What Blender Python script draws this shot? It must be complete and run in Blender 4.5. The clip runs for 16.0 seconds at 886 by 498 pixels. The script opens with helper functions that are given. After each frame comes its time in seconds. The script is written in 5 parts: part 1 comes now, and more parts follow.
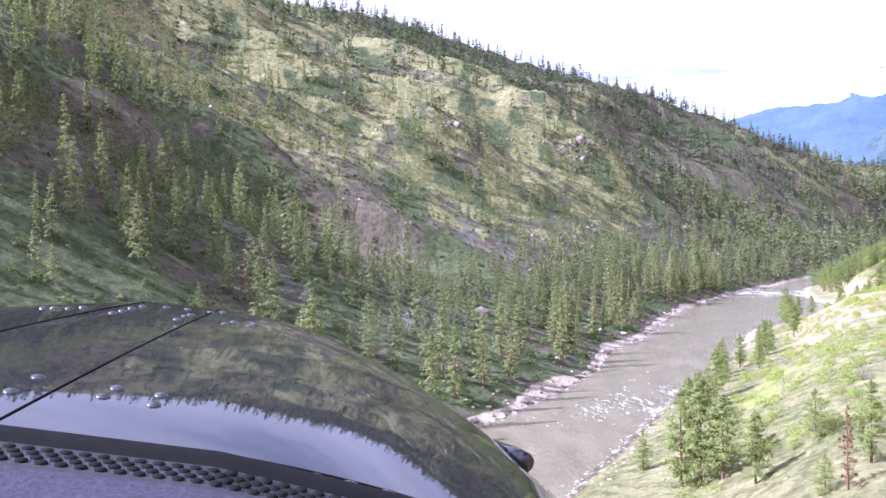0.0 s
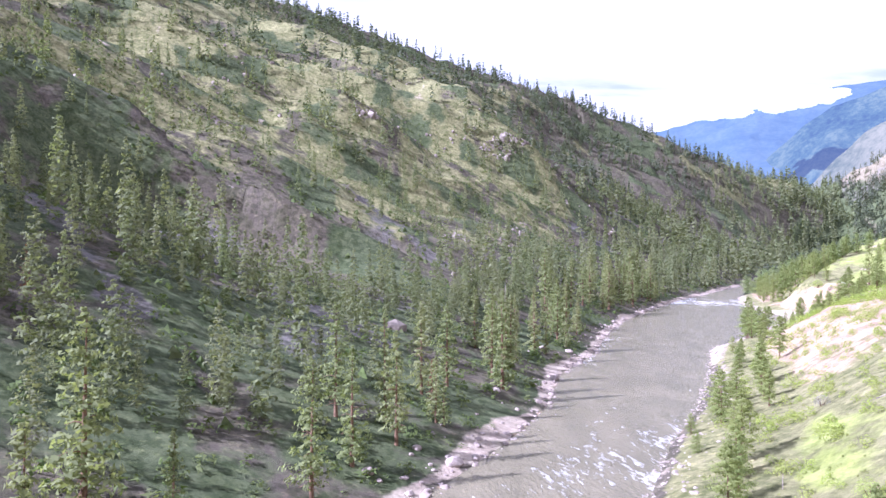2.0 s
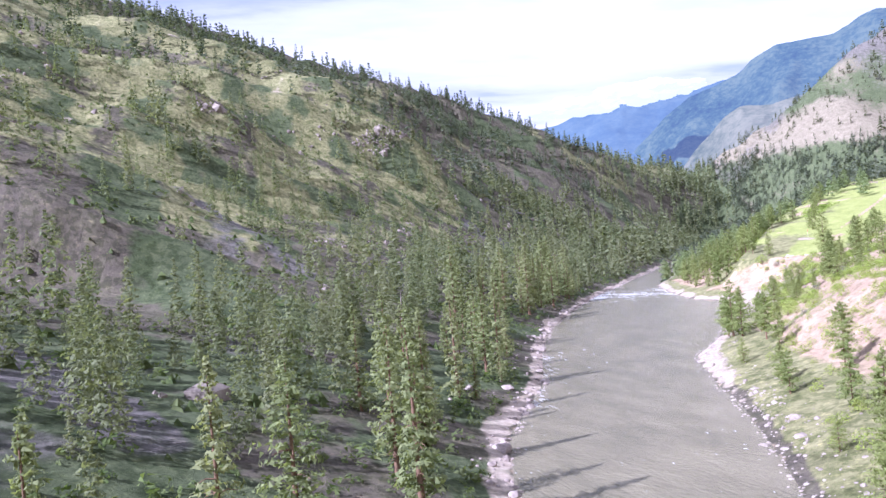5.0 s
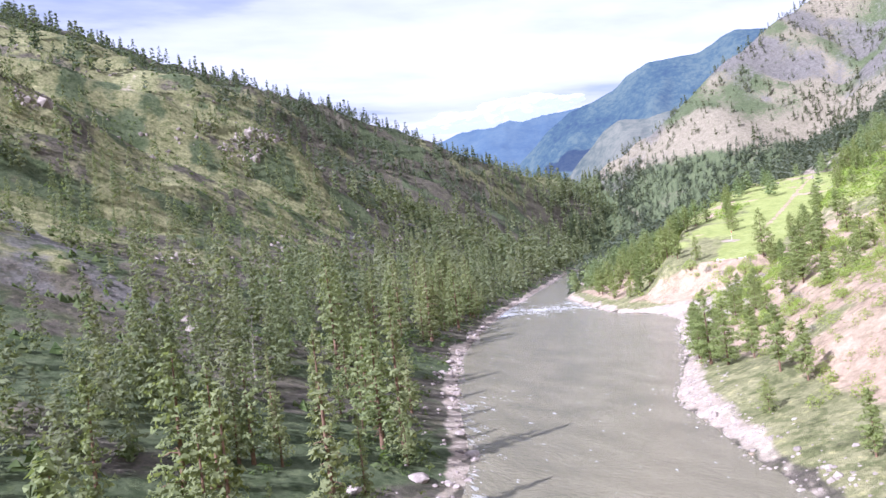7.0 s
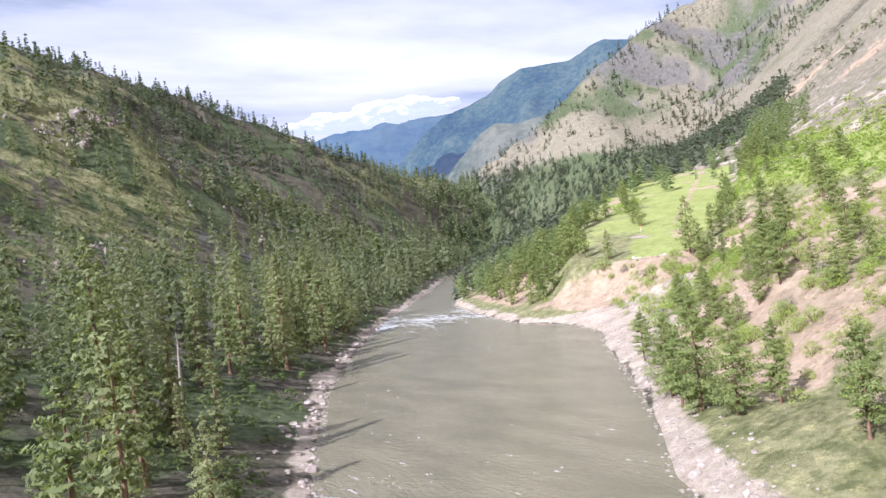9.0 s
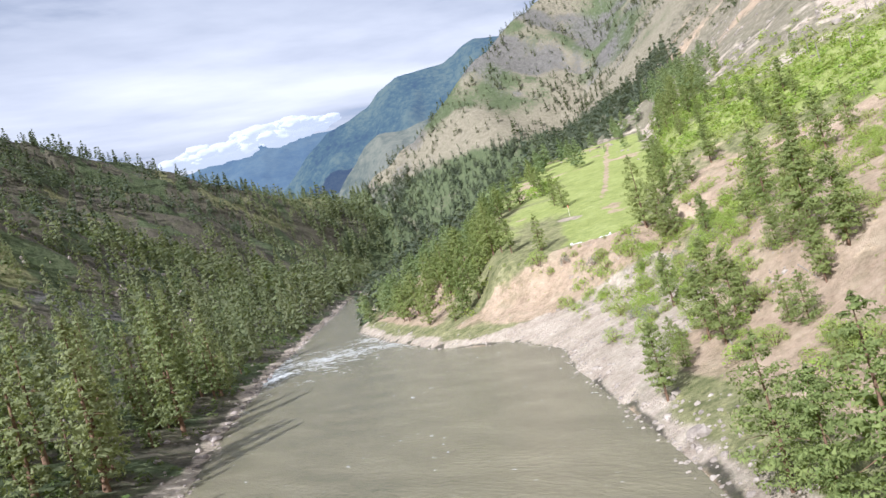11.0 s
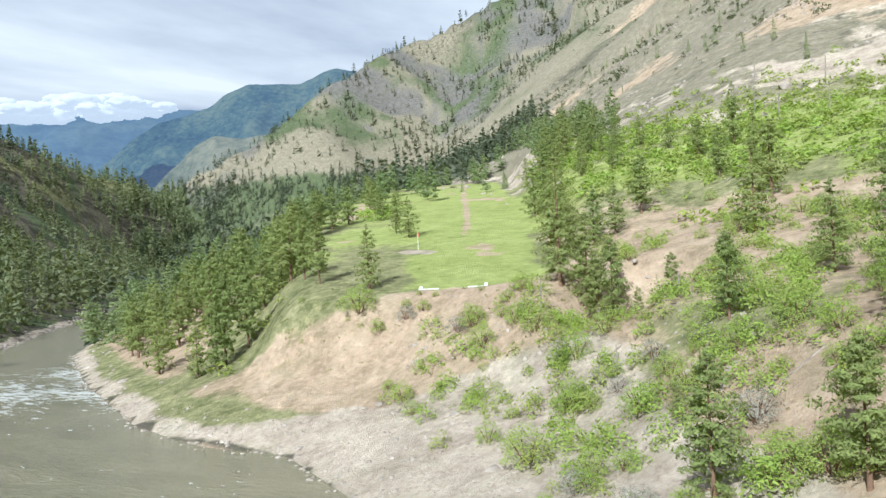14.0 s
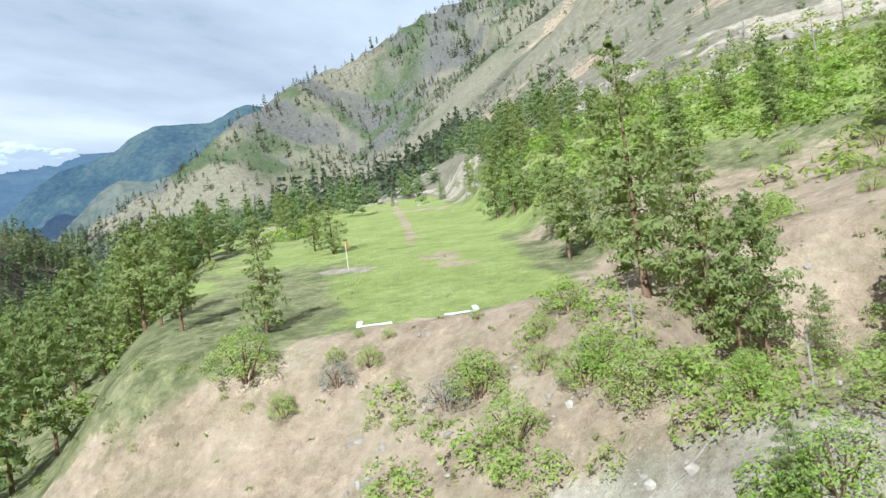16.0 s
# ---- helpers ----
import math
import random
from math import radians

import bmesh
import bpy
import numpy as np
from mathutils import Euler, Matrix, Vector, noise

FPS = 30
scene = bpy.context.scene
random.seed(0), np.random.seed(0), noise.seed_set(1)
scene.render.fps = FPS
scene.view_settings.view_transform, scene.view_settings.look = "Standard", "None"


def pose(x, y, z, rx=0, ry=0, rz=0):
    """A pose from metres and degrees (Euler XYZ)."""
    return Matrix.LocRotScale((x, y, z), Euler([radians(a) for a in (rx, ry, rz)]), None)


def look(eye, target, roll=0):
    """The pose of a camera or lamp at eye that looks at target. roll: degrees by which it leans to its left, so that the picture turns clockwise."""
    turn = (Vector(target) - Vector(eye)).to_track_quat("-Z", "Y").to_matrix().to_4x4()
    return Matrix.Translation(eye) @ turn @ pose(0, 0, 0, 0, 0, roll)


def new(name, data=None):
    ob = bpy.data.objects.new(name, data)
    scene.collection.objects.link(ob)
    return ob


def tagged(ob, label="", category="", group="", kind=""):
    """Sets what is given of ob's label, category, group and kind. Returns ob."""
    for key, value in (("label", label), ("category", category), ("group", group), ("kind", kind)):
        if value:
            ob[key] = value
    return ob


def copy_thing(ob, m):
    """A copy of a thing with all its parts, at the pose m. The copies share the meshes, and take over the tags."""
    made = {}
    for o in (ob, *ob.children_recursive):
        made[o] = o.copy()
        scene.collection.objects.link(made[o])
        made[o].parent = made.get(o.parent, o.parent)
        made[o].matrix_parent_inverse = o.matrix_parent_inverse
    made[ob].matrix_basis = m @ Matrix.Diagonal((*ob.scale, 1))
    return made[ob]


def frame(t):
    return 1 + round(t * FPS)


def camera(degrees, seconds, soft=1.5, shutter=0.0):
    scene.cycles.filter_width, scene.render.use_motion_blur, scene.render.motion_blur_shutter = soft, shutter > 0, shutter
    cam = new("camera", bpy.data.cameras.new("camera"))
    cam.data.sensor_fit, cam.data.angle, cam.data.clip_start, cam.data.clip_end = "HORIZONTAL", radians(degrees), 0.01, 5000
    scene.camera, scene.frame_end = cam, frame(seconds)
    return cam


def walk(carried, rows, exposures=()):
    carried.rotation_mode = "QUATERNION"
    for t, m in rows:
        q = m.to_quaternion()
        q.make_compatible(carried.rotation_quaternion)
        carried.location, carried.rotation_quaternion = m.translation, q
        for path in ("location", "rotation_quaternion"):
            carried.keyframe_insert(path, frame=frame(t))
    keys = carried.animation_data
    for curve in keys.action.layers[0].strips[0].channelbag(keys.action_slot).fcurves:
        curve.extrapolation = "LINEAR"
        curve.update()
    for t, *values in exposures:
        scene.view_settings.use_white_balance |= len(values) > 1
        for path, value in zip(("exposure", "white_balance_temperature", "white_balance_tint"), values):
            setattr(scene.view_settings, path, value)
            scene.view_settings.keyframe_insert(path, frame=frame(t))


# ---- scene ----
cam = camera(61.5, 16.0, soft=1.5)
# seconds, eye, target, roll: an approach flown up the canyon, down to the airstrip
PATH = [
    (0, (-0.02, -0.00, 39.50), (-0.30, 99.99, 38.64), -0.70),
    (0.5, (0.29, 15.25, 38.65), (2.69, 115.21, 37.65), 0.16),
    (1, (0.88, 30.30, 37.74), (6.08, 130.17, 37.97), 0.82),
    (1.5, (1.78, 45.17, 36.79), (9.91, 144.84, 37.20), 0.54),
    (2, (3.04, 59.84, 35.84), (14.09, 159.23, 35.85), 0.08),
    (2.5, (4.71, 74.34, 34.89), (18.68, 173.36, 34.50), -0.74),
    (3, (6.79, 88.73, 33.98), (23.33, 187.35, 33.86), -1.71),
    (3.5, (9.24, 103.15, 33.14), (27.67, 201.43, 33.31), -2.26),
    (6, (26.95, 177.64, 30.57), (60.59, 271.80, 32.12), -7.14),
    (6.5, (32.11, 192.43, 30.19), (69.58, 285.14, 31.75), -7.52),
    (7, (37.86, 206.97, 29.82), (78.37, 298.38, 31.72), -6.89),
    (7.5, (44.18, 221.10, 29.44), (88.18, 310.87, 31.80), -6.59),
    (8, (51.03, 234.80, 29.04), (98.48, 322.77, 32.10), -6.57),
    (8.5, (58.37, 248.10, 28.66), (110.26, 333.53, 31.68), -6.89),
    (9, (66.20, 261.05, 28.31), (121.17, 344.59, 28.74), -7.45),
    (11.5, (112.82, 321.17, 27.02), (180.36, 394.92, 26.28), -17.50),
    (12, (123.40, 332.02, 26.11), (195.11, 401.71, 25.74), -16.19),
    (12.5, (134.31, 342.40, 25.12), (209.66, 408.14, 26.02), -14.18),
    (13, (145.45, 352.29, 24.21), (223.49, 414.81, 24.94), -9.87),
    (13.5, (156.61, 361.79, 23.43), (236.51, 421.90, 24.72), -5.83),
    (14, (167.68, 370.95, 22.76), (249.49, 428.45, 23.77), -3.48),
    (14.5, (178.65, 379.84, 22.17), (262.23, 434.73, 21.58), -2.61),
    (15, (189.62, 388.53, 21.63), (275.02, 440.53, 20.52), -4.09),
    (15.5, (200.68, 397.02, 21.15), (287.30, 446.98, 21.78), -6.30),
    (16, (211.84, 405.32, 20.71), (299.07, 454.05, 24.77), -7.88),
]
walk(cam, [(t, look(eye, target, roll)) for t, eye, target, roll in PATH],
     [(0, 1.58, 5110, 38), (3.5, 1.30, 5050, 37), (7, 1.16, 5220, 30), (9, 0.95, 5480, 23), (12.5, 0.68, 5560, 10), (16, 0.66, 5280, 3)])

# ---- sky, sun ----
SUN_TO, SUN_UP = radians(77), radians(38)      # compass way of the light (from +y towards +x), height of the sun
world = bpy.data.worlds.new("sky")
scene.world = world
world.use_nodes = True
wn, wl = world.node_tree.nodes, world.node_tree.links
wn.clear()
sky = wn.new("ShaderNodeTexSky")
sky.sky_type, sky.sun_disc = "NISHITA", False
sky.sun_elevation, sky.sun_rotation = SUN_UP, SUN_TO + math.pi
sky.altitude, sky.air_density, sky.dust_density = 700, 1.0, 1.5
w_co = wn.new("ShaderNodeTexCoord")
w_sep = wn.new("ShaderNodeSeparateXYZ")
wl.new(w_co.outputs["Generated"], w_sep.inputs[0])
w_up = wn.new("ShaderNodeMath")
w_up.operation = "MAXIMUM"
w_up.inputs[1].default_value = 0.05
wl.new(w_sep.outputs["Z"], w_up.inputs[0])
w_div = wn.new("ShaderNodeVectorMath")
w_div.operation = "DIVIDE"
wl.new(w_co.outputs["Generated"], w_div.inputs[0])
w_cmb = wn.new("ShaderNodeCombineXYZ")
for n in range(3):
    wl.new(w_up.outputs[0], w_cmb.inputs[n])
wl.new(w_cmb.outputs[0], w_div.inputs[1])
w_map = wn.new("ShaderNodeMapping")
w_map.inputs["Rotation"].default_value = (0, 0, radians(-35))
w_map.inputs["Scale"].default_value = (0.55, 1.0, 0.0)
wl.new(w_div.outputs[0], w_map.inputs["Vector"])
w_noise = wn.new("ShaderNodeTexNoise")
w_noise.inputs["Scale"].default_value, w_noise.inputs["Detail"].default_value = 0.75, 7
w_noise.inputs["Roughness"].default_value = 0.55
wl.new(w_map.outputs[0], w_noise.inputs["Vector"])
w_ramp = wn.new("ShaderNodeValToRGB")
w_ramp.color_ramp.elements[0].position, w_ramp.color_ramp.elements[1].position = 0.22, 0.41
w_ramp.color_ramp.elements[0].color, w_ramp.color_ramp.elements[1].color = (0, 0, 0, 1), (1, 1, 1, 1)
w_thin = wn.new("ShaderNodeMath")
w_thin.operation, w_thin.inputs[1].default_value = "MULTIPLY_ADD", -0.30
w_high = wn.new("ShaderNodeMath")
w_high.operation, w_high.inputs[1].default_value, w_high.use_clamp = "SUBTRACT", 0.42, True
wl.new(w_sep.outputs["Z"], w_high.inputs[0])
wl.new(w_high.outputs[0], w_thin.inputs[0])
wl.new(w_noise.outputs["Fac"], w_thin.inputs[2])
wl.new(w_thin.outputs[0], w_ramp.inputs["Fac"])
w_cloud = wn.new("ShaderNodeValToRGB")
w_cloud.color_ramp.elements[0].position, w_cloud.color_ramp.elements[1].position = 0.37, 0.66
w_cloud.color_ramp.elements[0].color, w_cloud.color_ramp.elements[1].color = (6.2, 6.5, 7.1, 1), (10.9, 10.8, 10.7, 1)
wl.new(w_noise.outputs["Fac"], w_cloud.inputs["Fac"])
w_mix = wn.new("ShaderNodeMix")
w_mix.data_type = "RGBA"
wl.new(w_ramp.outputs["Color"], w_mix.inputs["Factor"])
wl.new(sky.outputs["Color"], w_mix.inputs["A"])
wl.new(w_cloud.outputs["Color"], w_mix.inputs["B"])
w_bg = wn.new("ShaderNodeBackground")
w_bg.inputs["Strength"].default_value = 0.056
wl.new(w_mix.outputs["Result"], w_bg.inputs["Color"])
w_out = wn.new("ShaderNodeOutputWorld")
wl.new(w_bg.outputs[0], w_out.inputs["Surface"])

sun = new("sun", bpy.data.lights.new("sun", "SUN"))
sun.data.energy, sun.data.angle, sun.data.color = 5.0, radians(0.6), (1.0, 0.97, 0.91)
sun_way = Vector((math.sin(SUN_TO) * math.cos(SUN_UP), math.cos(SUN_TO) * math.cos(SUN_UP), -math.sin(SUN_UP)))
sun.matrix_world = look((0, 0, 600), Vector((0, 0, 600)) + sun_way)

# ---- materials ----
class Nodes:
    """Short-hand for building one node material."""

    def __init__(self, name, rough=0.9, spec=0.2):
        self.mat = bpy.data.materials.new(name)
        self.mat.use_nodes = True
        self.t = self.mat.node_tree
        self.bsdf = self.t.nodes["Principled BSDF"]
        self.bsdf.inputs["Roughness"].default_value = rough
        self.bsdf.inputs["Specular IOR Level"].default_value = spec
        self.where = self.t.nodes.new("ShaderNodeNewGeometry").outputs["Position"]

    def put(self, socket, value):
        if isinstance(value, (int, float, tuple)):
            socket.default_value = value
        else:
            self.t.links.new(value, socket)

    def noise(self, size, detail=4, rough=0.55, at=None, stretch=None):
        n = self.t.nodes.new("ShaderNodeTexNoise")
        n.inputs["Scale"].default_value, n.inputs["Detail"].default_value, n.inputs["Roughness"].default_value = 1.0 / size, detail, rough
        at = at or self.where
        if stretch:
            m = self.t.nodes.new("ShaderNodeMapping")
            m.inputs["Rotation"].default_value, m.inputs["Scale"].default_value = stretch
            self.t.links.new(at, m.inputs["Vector"])
            at = m.outputs[0]
        self.t.links.new(at, n.inputs["Vector"])
        return n.outputs["Fac"]

    def ramp(self, fac, *stops):
        n = self.t.nodes.new("ShaderNodeValToRGB")
        while len(n.color_ramp.elements) < len(stops):
            n.color_ramp.elements.new(0.5)
        for e, (p, c) in zip(n.color_ramp.elements, stops):
            e.position, e.color = p, (*c, 1) if isinstance(c, tuple) else (c, c, c, 1)
        self.t.links.new(fac, n.inputs["Fac"])
        return n.outputs["Color"]

    def mix(self, fac, a, b, blend="MIX"):
        n = self.t.nodes.new("ShaderNodeMix")
        n.data_type, n.blend_type = "RGBA", blend
        self.put(n.inputs["Factor"], fac)
        self.put(n.inputs["A"], (*a, 1) if isinstance(a, tuple) and len(a) == 3 else a)
        self.put(n.inputs["B"], (*b, 1) if isinstance(b, tuple) and len(b) == 3 else b)
        return n.outputs["Result"]

    def math(self, op, a, b=0.0):
        n = self.t.nodes.new("ShaderNodeMath")
        n.operation = op
        n.use_clamp = False
        self.put(n.inputs[0], a)
        self.put(n.inputs[1], b)
        return n.outputs[0]

    def attr(self, name):
        n = self.t.nodes.new("ShaderNodeAttribute")
        n.attribute_name = name
        return n.outputs["Fac"]

    def chance(self):
        return self.t.nodes.new("ShaderNodeObjectInfo").outputs["Random"]

    def island(self):
        return self.t.nodes.new("ShaderNodeNewGeometry").outputs["Random Per Island"]

    def bump(self, fac, strength=0.5, distance=0.1):
        n = self.t.nodes.new("ShaderNodeBump")
        n.inputs["Strength"].default_value, n.inputs["Distance"].default_value = strength, distance
        self.t.links.new(fac, n.inputs["Height"])
        self.t.links.new(n.outputs[0], self.bsdf.inputs["Normal"])

    def done(self, colour):
        self.put(self.bsdf.inputs["Base Color"], (*colour, 1) if isinstance(colour, tuple) else colour)
        return self.mat


def land_material():
    m = Nodes("land", 0.95, 0.1)
    big, mid, fine, grit = m.noise(38, 5), m.noise(7, 6, 0.65), m.noise(0.9, 8, 0.75), m.noise(0.16, 4, 0.7)
    both = m.math("ADD", m.math("ADD", m.math("MULTIPLY", mid, 0.42), m.math("MULTIPLY", fine, 0.40)), m.math("MULTIPLY", grit, 0.18))
    # open slopes: thin olive grass over brown soil
    base = m.ramp(both, (0.36, (0.074, 0.062, 0.050)), (0.47, (0.122, 0.105, 0.080)), (0.56, (0.158, 0.142, 0.094)), (0.68, (0.225, 0.20, 0.135)))
    dry = m.ramp(both, (0.36, (0.150, 0.130, 0.094)), (0.5, (0.245, 0.212, 0.150)), (0.64, (0.345, 0.30, 0.218)))
    lush = m.ramp(both, (0.34, (0.200, 0.230, 0.066)), (0.5, (0.305, 0.335, 0.104)), (0.66, (0.39, 0.41, 0.168)))
    dirt = m.ramp(both, (0.36, (0.245, 0.176, 0.118)), (0.5, (0.42, 0.312, 0.214)), (0.64, (0.535, 0.42, 0.30)))
    stone = m.ramp(both, (0.36, (0.22, 0.17, 0.13)), (0.47, (0.41, 0.335, 0.26)), (0.62, (0.59, 0.50, 0.395)))
    scree = m.ramp(both, (0.36, (0.085, 0.077, 0.068)), (0.5, (0.155, 0.142, 0.126)), (0.64, (0.245, 0.226, 0.2)))
    brush = m.ramp(both, (0.36, (0.058, 0.072, 0.036)), (0.5, (0.10, 0.12, 0.06)), (0.64, (0.155, 0.172, 0.085)))
    gold = m.ramp(both, (0.36, (0.125, 0.122, 0.062)), (0.5, (0.25, 0.24, 0.115)), (0.64, (0.38, 0.345, 0.19)))

    def edge(name):
        return m.ramp(m.math("ADD", m.attr(name), m.math("MULTIPLY", m.math("SUBTRACT", mid, 0.5), 0.9)), (0.40, 0.0), (0.60, 1.0))
    col = m.mix(edge("gold"), base, gold)
    col = m.mix(edge("dry"), col, dry)
    col = m.mix(edge("brush"), col, brush)
    col = m.mix(edge("scree"), col, scree)
    col = m.mix(edge("lush"), col, lush)
    col = m.mix(edge("dirt"), col, dirt)
    col = m.mix(edge("stone"), col, stone)
    col = m.mix(m.math("MULTIPLY", big, 0.45), col, m.mix(1.0, col, (0.62, 0.60, 0.56), "MULTIPLY"))
    # low tussocks and loose stones that speckle every slope
    even = m.math("SUBTRACT", 1.0, m.math("MULTIPLY", m.math("MAXIMUM", m.math("MAXIMUM", m.attr("lush"), m.attr("stone")), m.math("MULTIPLY", m.math("MAXIMUM", m.attr("dirt"), m.attr("dry")), 0.8)), 0.78))
    tussock = m.math("MULTIPLY", even, m.ramp(m.noise(2.4, 5, 0.68), (0.48, 0.0), (0.57, 0.72)))
    col = m.mix(tussock, col, m.mix(1.0, col, (0.46, 0.52, 0.42), "MULTIPLY"))
    thicket = m.math("MULTIPLY", even, m.ramp(m.noise(10, 6, 0.72), (0.51, 0.0), (0.58, 0.62)))
    col = m.mix(thicket, col, m.mix(1.0, col, (0.55, 0.62, 0.50), "MULTIPLY"))
    pebble = m.math("MULTIPLY", even, m.ramp(m.noise(1.7, 5, 0.74), (0.55, 0.0), (0.64, 0.7)))
    col = m.mix(pebble, col, m.mix(1.0, col, (1.7, 1.62, 1.5), "MULTIPLY"))
    m.bump(both, 1.0, 0.7)
    return m.done(col)


def water_material():
    m = Nodes("river_water", 0.12, 0.44)
    m.bsdf.inputs["IOR"].default_value = 1.33
    flow = ((0, 0, radians(30)), (1.6, 0.5, 1))
    small, large = m.noise(1.0, 5, 0.65, stretch=flow), m.noise(9, 3, 0.5, stretch=flow)
    col = m.ramp(large, (0.3, (0.150, 0.134, 0.082)), (0.7, (0.212, 0.186, 0.116)))
    white = m.math("ADD", m.noise(2.2, 6, 0.7, stretch=flow), m.math("MULTIPLY", m.math("SUBTRACT", m.attr("rapid"), 0.48), 0.52))
    patch = m.math("MULTIPLY", m.math("SUBTRACT", m.noise(13, 3, 0.5, stretch=flow), 0.5), 0.5)
    foam = m.ramp(m.math("ADD", white, patch), (0.61, 0.0), (0.80, 1.0))
    fleck = m.ramp(m.noise(1.3, 3, 0.55, stretch=flow), (0.69, 0.0), (0.76, 0.75))
    foam = m.math("MAXIMUM", foam, fleck)
    col = m.mix(foam, col, (0.64, 0.64, 0.61))
    m.put(m.bsdf.inputs["Roughness"], m.math("ADD", m.math("MULTIPLY", foam, 0.6), 0.14))
    m.bump(m.math("ADD", m.math("ADD", small, m.math("MULTIPLY", large, 0.8)), m.math("MULTIPLY", foam, 0.5)), 0.8, 0.45)
    return m.done(col)


def needle_material(name, dark, light, dull, tint=True):
    m = Nodes(name, 0.75, 0.15)
    per = m.attr("tint") if tint else m.chance()
    col = m.mix(m.math("ADD", m.math("MULTIPLY", m.island(), 0.62), 0.14), dark, light)
    col = m.mix(m.math("MULTIPLY", per, 0.75), col, dull)
    m.bsdf.inputs["Subsurface Weight"].default_value = 0.0
    m.put(m.bsdf.inputs["Base Color"], col)
    thin = m.t.nodes.new("ShaderNodeBsdfTranslucent")
    m.t.links.new(m.mix(1.0, col, (1.35, 1.4, 0.7), "MULTIPLY"), thin.inputs["Color"])
    both = m.t.nodes.new("ShaderNodeMixShader")
    both.inputs[0].default_value = 0.42
    m.t.links.new(m.bsdf.outputs[0], both.inputs[1])
    m.t.links.new(thin.outputs[0], both.inputs[2])
    m.t.links.new(both.outputs[0], m.t.nodes["Material Output"].inputs["Surface"])
    return m.mat


def plain(name, a, b, size=0.5, rough=0.85, spec=0.2, bump=0.4, depth=0.05):
    m = Nodes(name, rough, spec)
    n = m.noise(size, 6, 0.62)
    m.bump(n, bump, depth)
    return m.done(m.ramp(n, (0.3, a), (0.7, b)))


def stone_material(name, a, b, c):
    m = Nodes(name, 0.9, 0.2)
    n = m.math("ADD", m.math("MULTIPLY", m.noise(2.2, 5), 0.6), m.math("MULTIPLY", m.noise(0.35, 6, 0.7), 0.4))
    col = m.ramp(n, (0.34, a), (0.5, b), (0.64, c))
    col = m.mix(m.math("MULTIPLY", m.island(), 0.4), col, a)
    m.bump(n, 0.8, 0.15)
    return m.done(col)


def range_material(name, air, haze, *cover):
    """Far mountains: haze from kilometres of air, put in as a bluish glow."""
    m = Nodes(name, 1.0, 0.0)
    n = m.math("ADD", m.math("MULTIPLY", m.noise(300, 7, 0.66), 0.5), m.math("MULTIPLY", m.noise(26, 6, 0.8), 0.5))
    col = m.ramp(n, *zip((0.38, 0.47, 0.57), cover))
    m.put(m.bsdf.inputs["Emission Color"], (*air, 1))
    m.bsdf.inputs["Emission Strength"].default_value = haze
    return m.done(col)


M_LAND, M_WATER = land_material(), water_material()
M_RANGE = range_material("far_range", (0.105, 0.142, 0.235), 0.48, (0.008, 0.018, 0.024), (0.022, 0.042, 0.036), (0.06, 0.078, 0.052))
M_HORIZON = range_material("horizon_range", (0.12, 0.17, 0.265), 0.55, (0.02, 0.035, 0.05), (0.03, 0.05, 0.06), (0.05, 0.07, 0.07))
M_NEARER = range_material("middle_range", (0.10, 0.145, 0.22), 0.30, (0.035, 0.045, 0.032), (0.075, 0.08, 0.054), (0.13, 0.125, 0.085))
# conifer green darkened to stand for the shade on the left slope
M_SHADE_SIDE = needle_material("shade_side_needles", (0.068, 0.092, 0.047), (0.265, 0.295, 0.146), (0.225, 0.23, 0.132))
# needles darker still: the upper slope's shade is put into their colour
M_SHADE_DARK = needle_material("shade_dark_needles", (0.05, 0.068, 0.047), (0.17, 0.2, 0.13), (0.15, 0.162, 0.11))
# the same needles brightened to stand for sun on the right bank
M_SUN_SIDE = needle_material("sun_side_needles", (0.095, 0.138, 0.066), (0.32, 0.39, 0.18), (0.27, 0.3, 0.14))
M_BANK = needle_material("fir_needles", (0.092, 0.122, 0.052), (0.335, 0.37, 0.165), (0.27, 0.28, 0.14), tint=False)
M_JUNIPER = needle_material("juniper_leaves", (0.055, 0.07, 0.036), (0.15, 0.17, 0.09), (0.15, 0.15, 0.09))
M_PINE = needle_material("pine_needles", (0.09, 0.125, 0.042), (0.325, 0.375, 0.132), (0.265, 0.29, 0.105), tint=False)
M_BUSH = needle_material("shrub_leaves", (0.145, 0.225, 0.038), (0.405, 0.505, 0.102), (0.34, 0.38, 0.13), tint=False)
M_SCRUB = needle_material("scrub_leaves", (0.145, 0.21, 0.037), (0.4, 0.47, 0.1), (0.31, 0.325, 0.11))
# a darker copy of the scrub leaves, used left of the river
M_SCRUB_DARK = needle_material("dark_scrub_leaves", (0.055, 0.09, 0.028), (0.175, 0.23, 0.07), (0.15, 0.165, 0.075))
M_BARK = plain("pine_bark", (0.09, 0.055, 0.035), (0.26, 0.16, 0.10), 0.5)
M_GREY_WOOD = plain("weathered_wood", (0.15, 0.125, 0.10), (0.37, 0.32, 0.265), 0.4)
M_PALE_STONE = stone_material("pale_river_stone", (0.165, 0.135, 0.11), (0.32, 0.27, 0.22), (0.47, 0.41, 0.34))
M_BROWN_STONE = stone_material("brown_cliff_stone", (0.15, 0.12, 0.10), (0.32, 0.265, 0.225), (0.48, 0.42, 0.36))
M_CHALK = plain("white_marker_paint", (0.74, 0.74, 0.72), (0.84, 0.84, 0.82), 0.3)


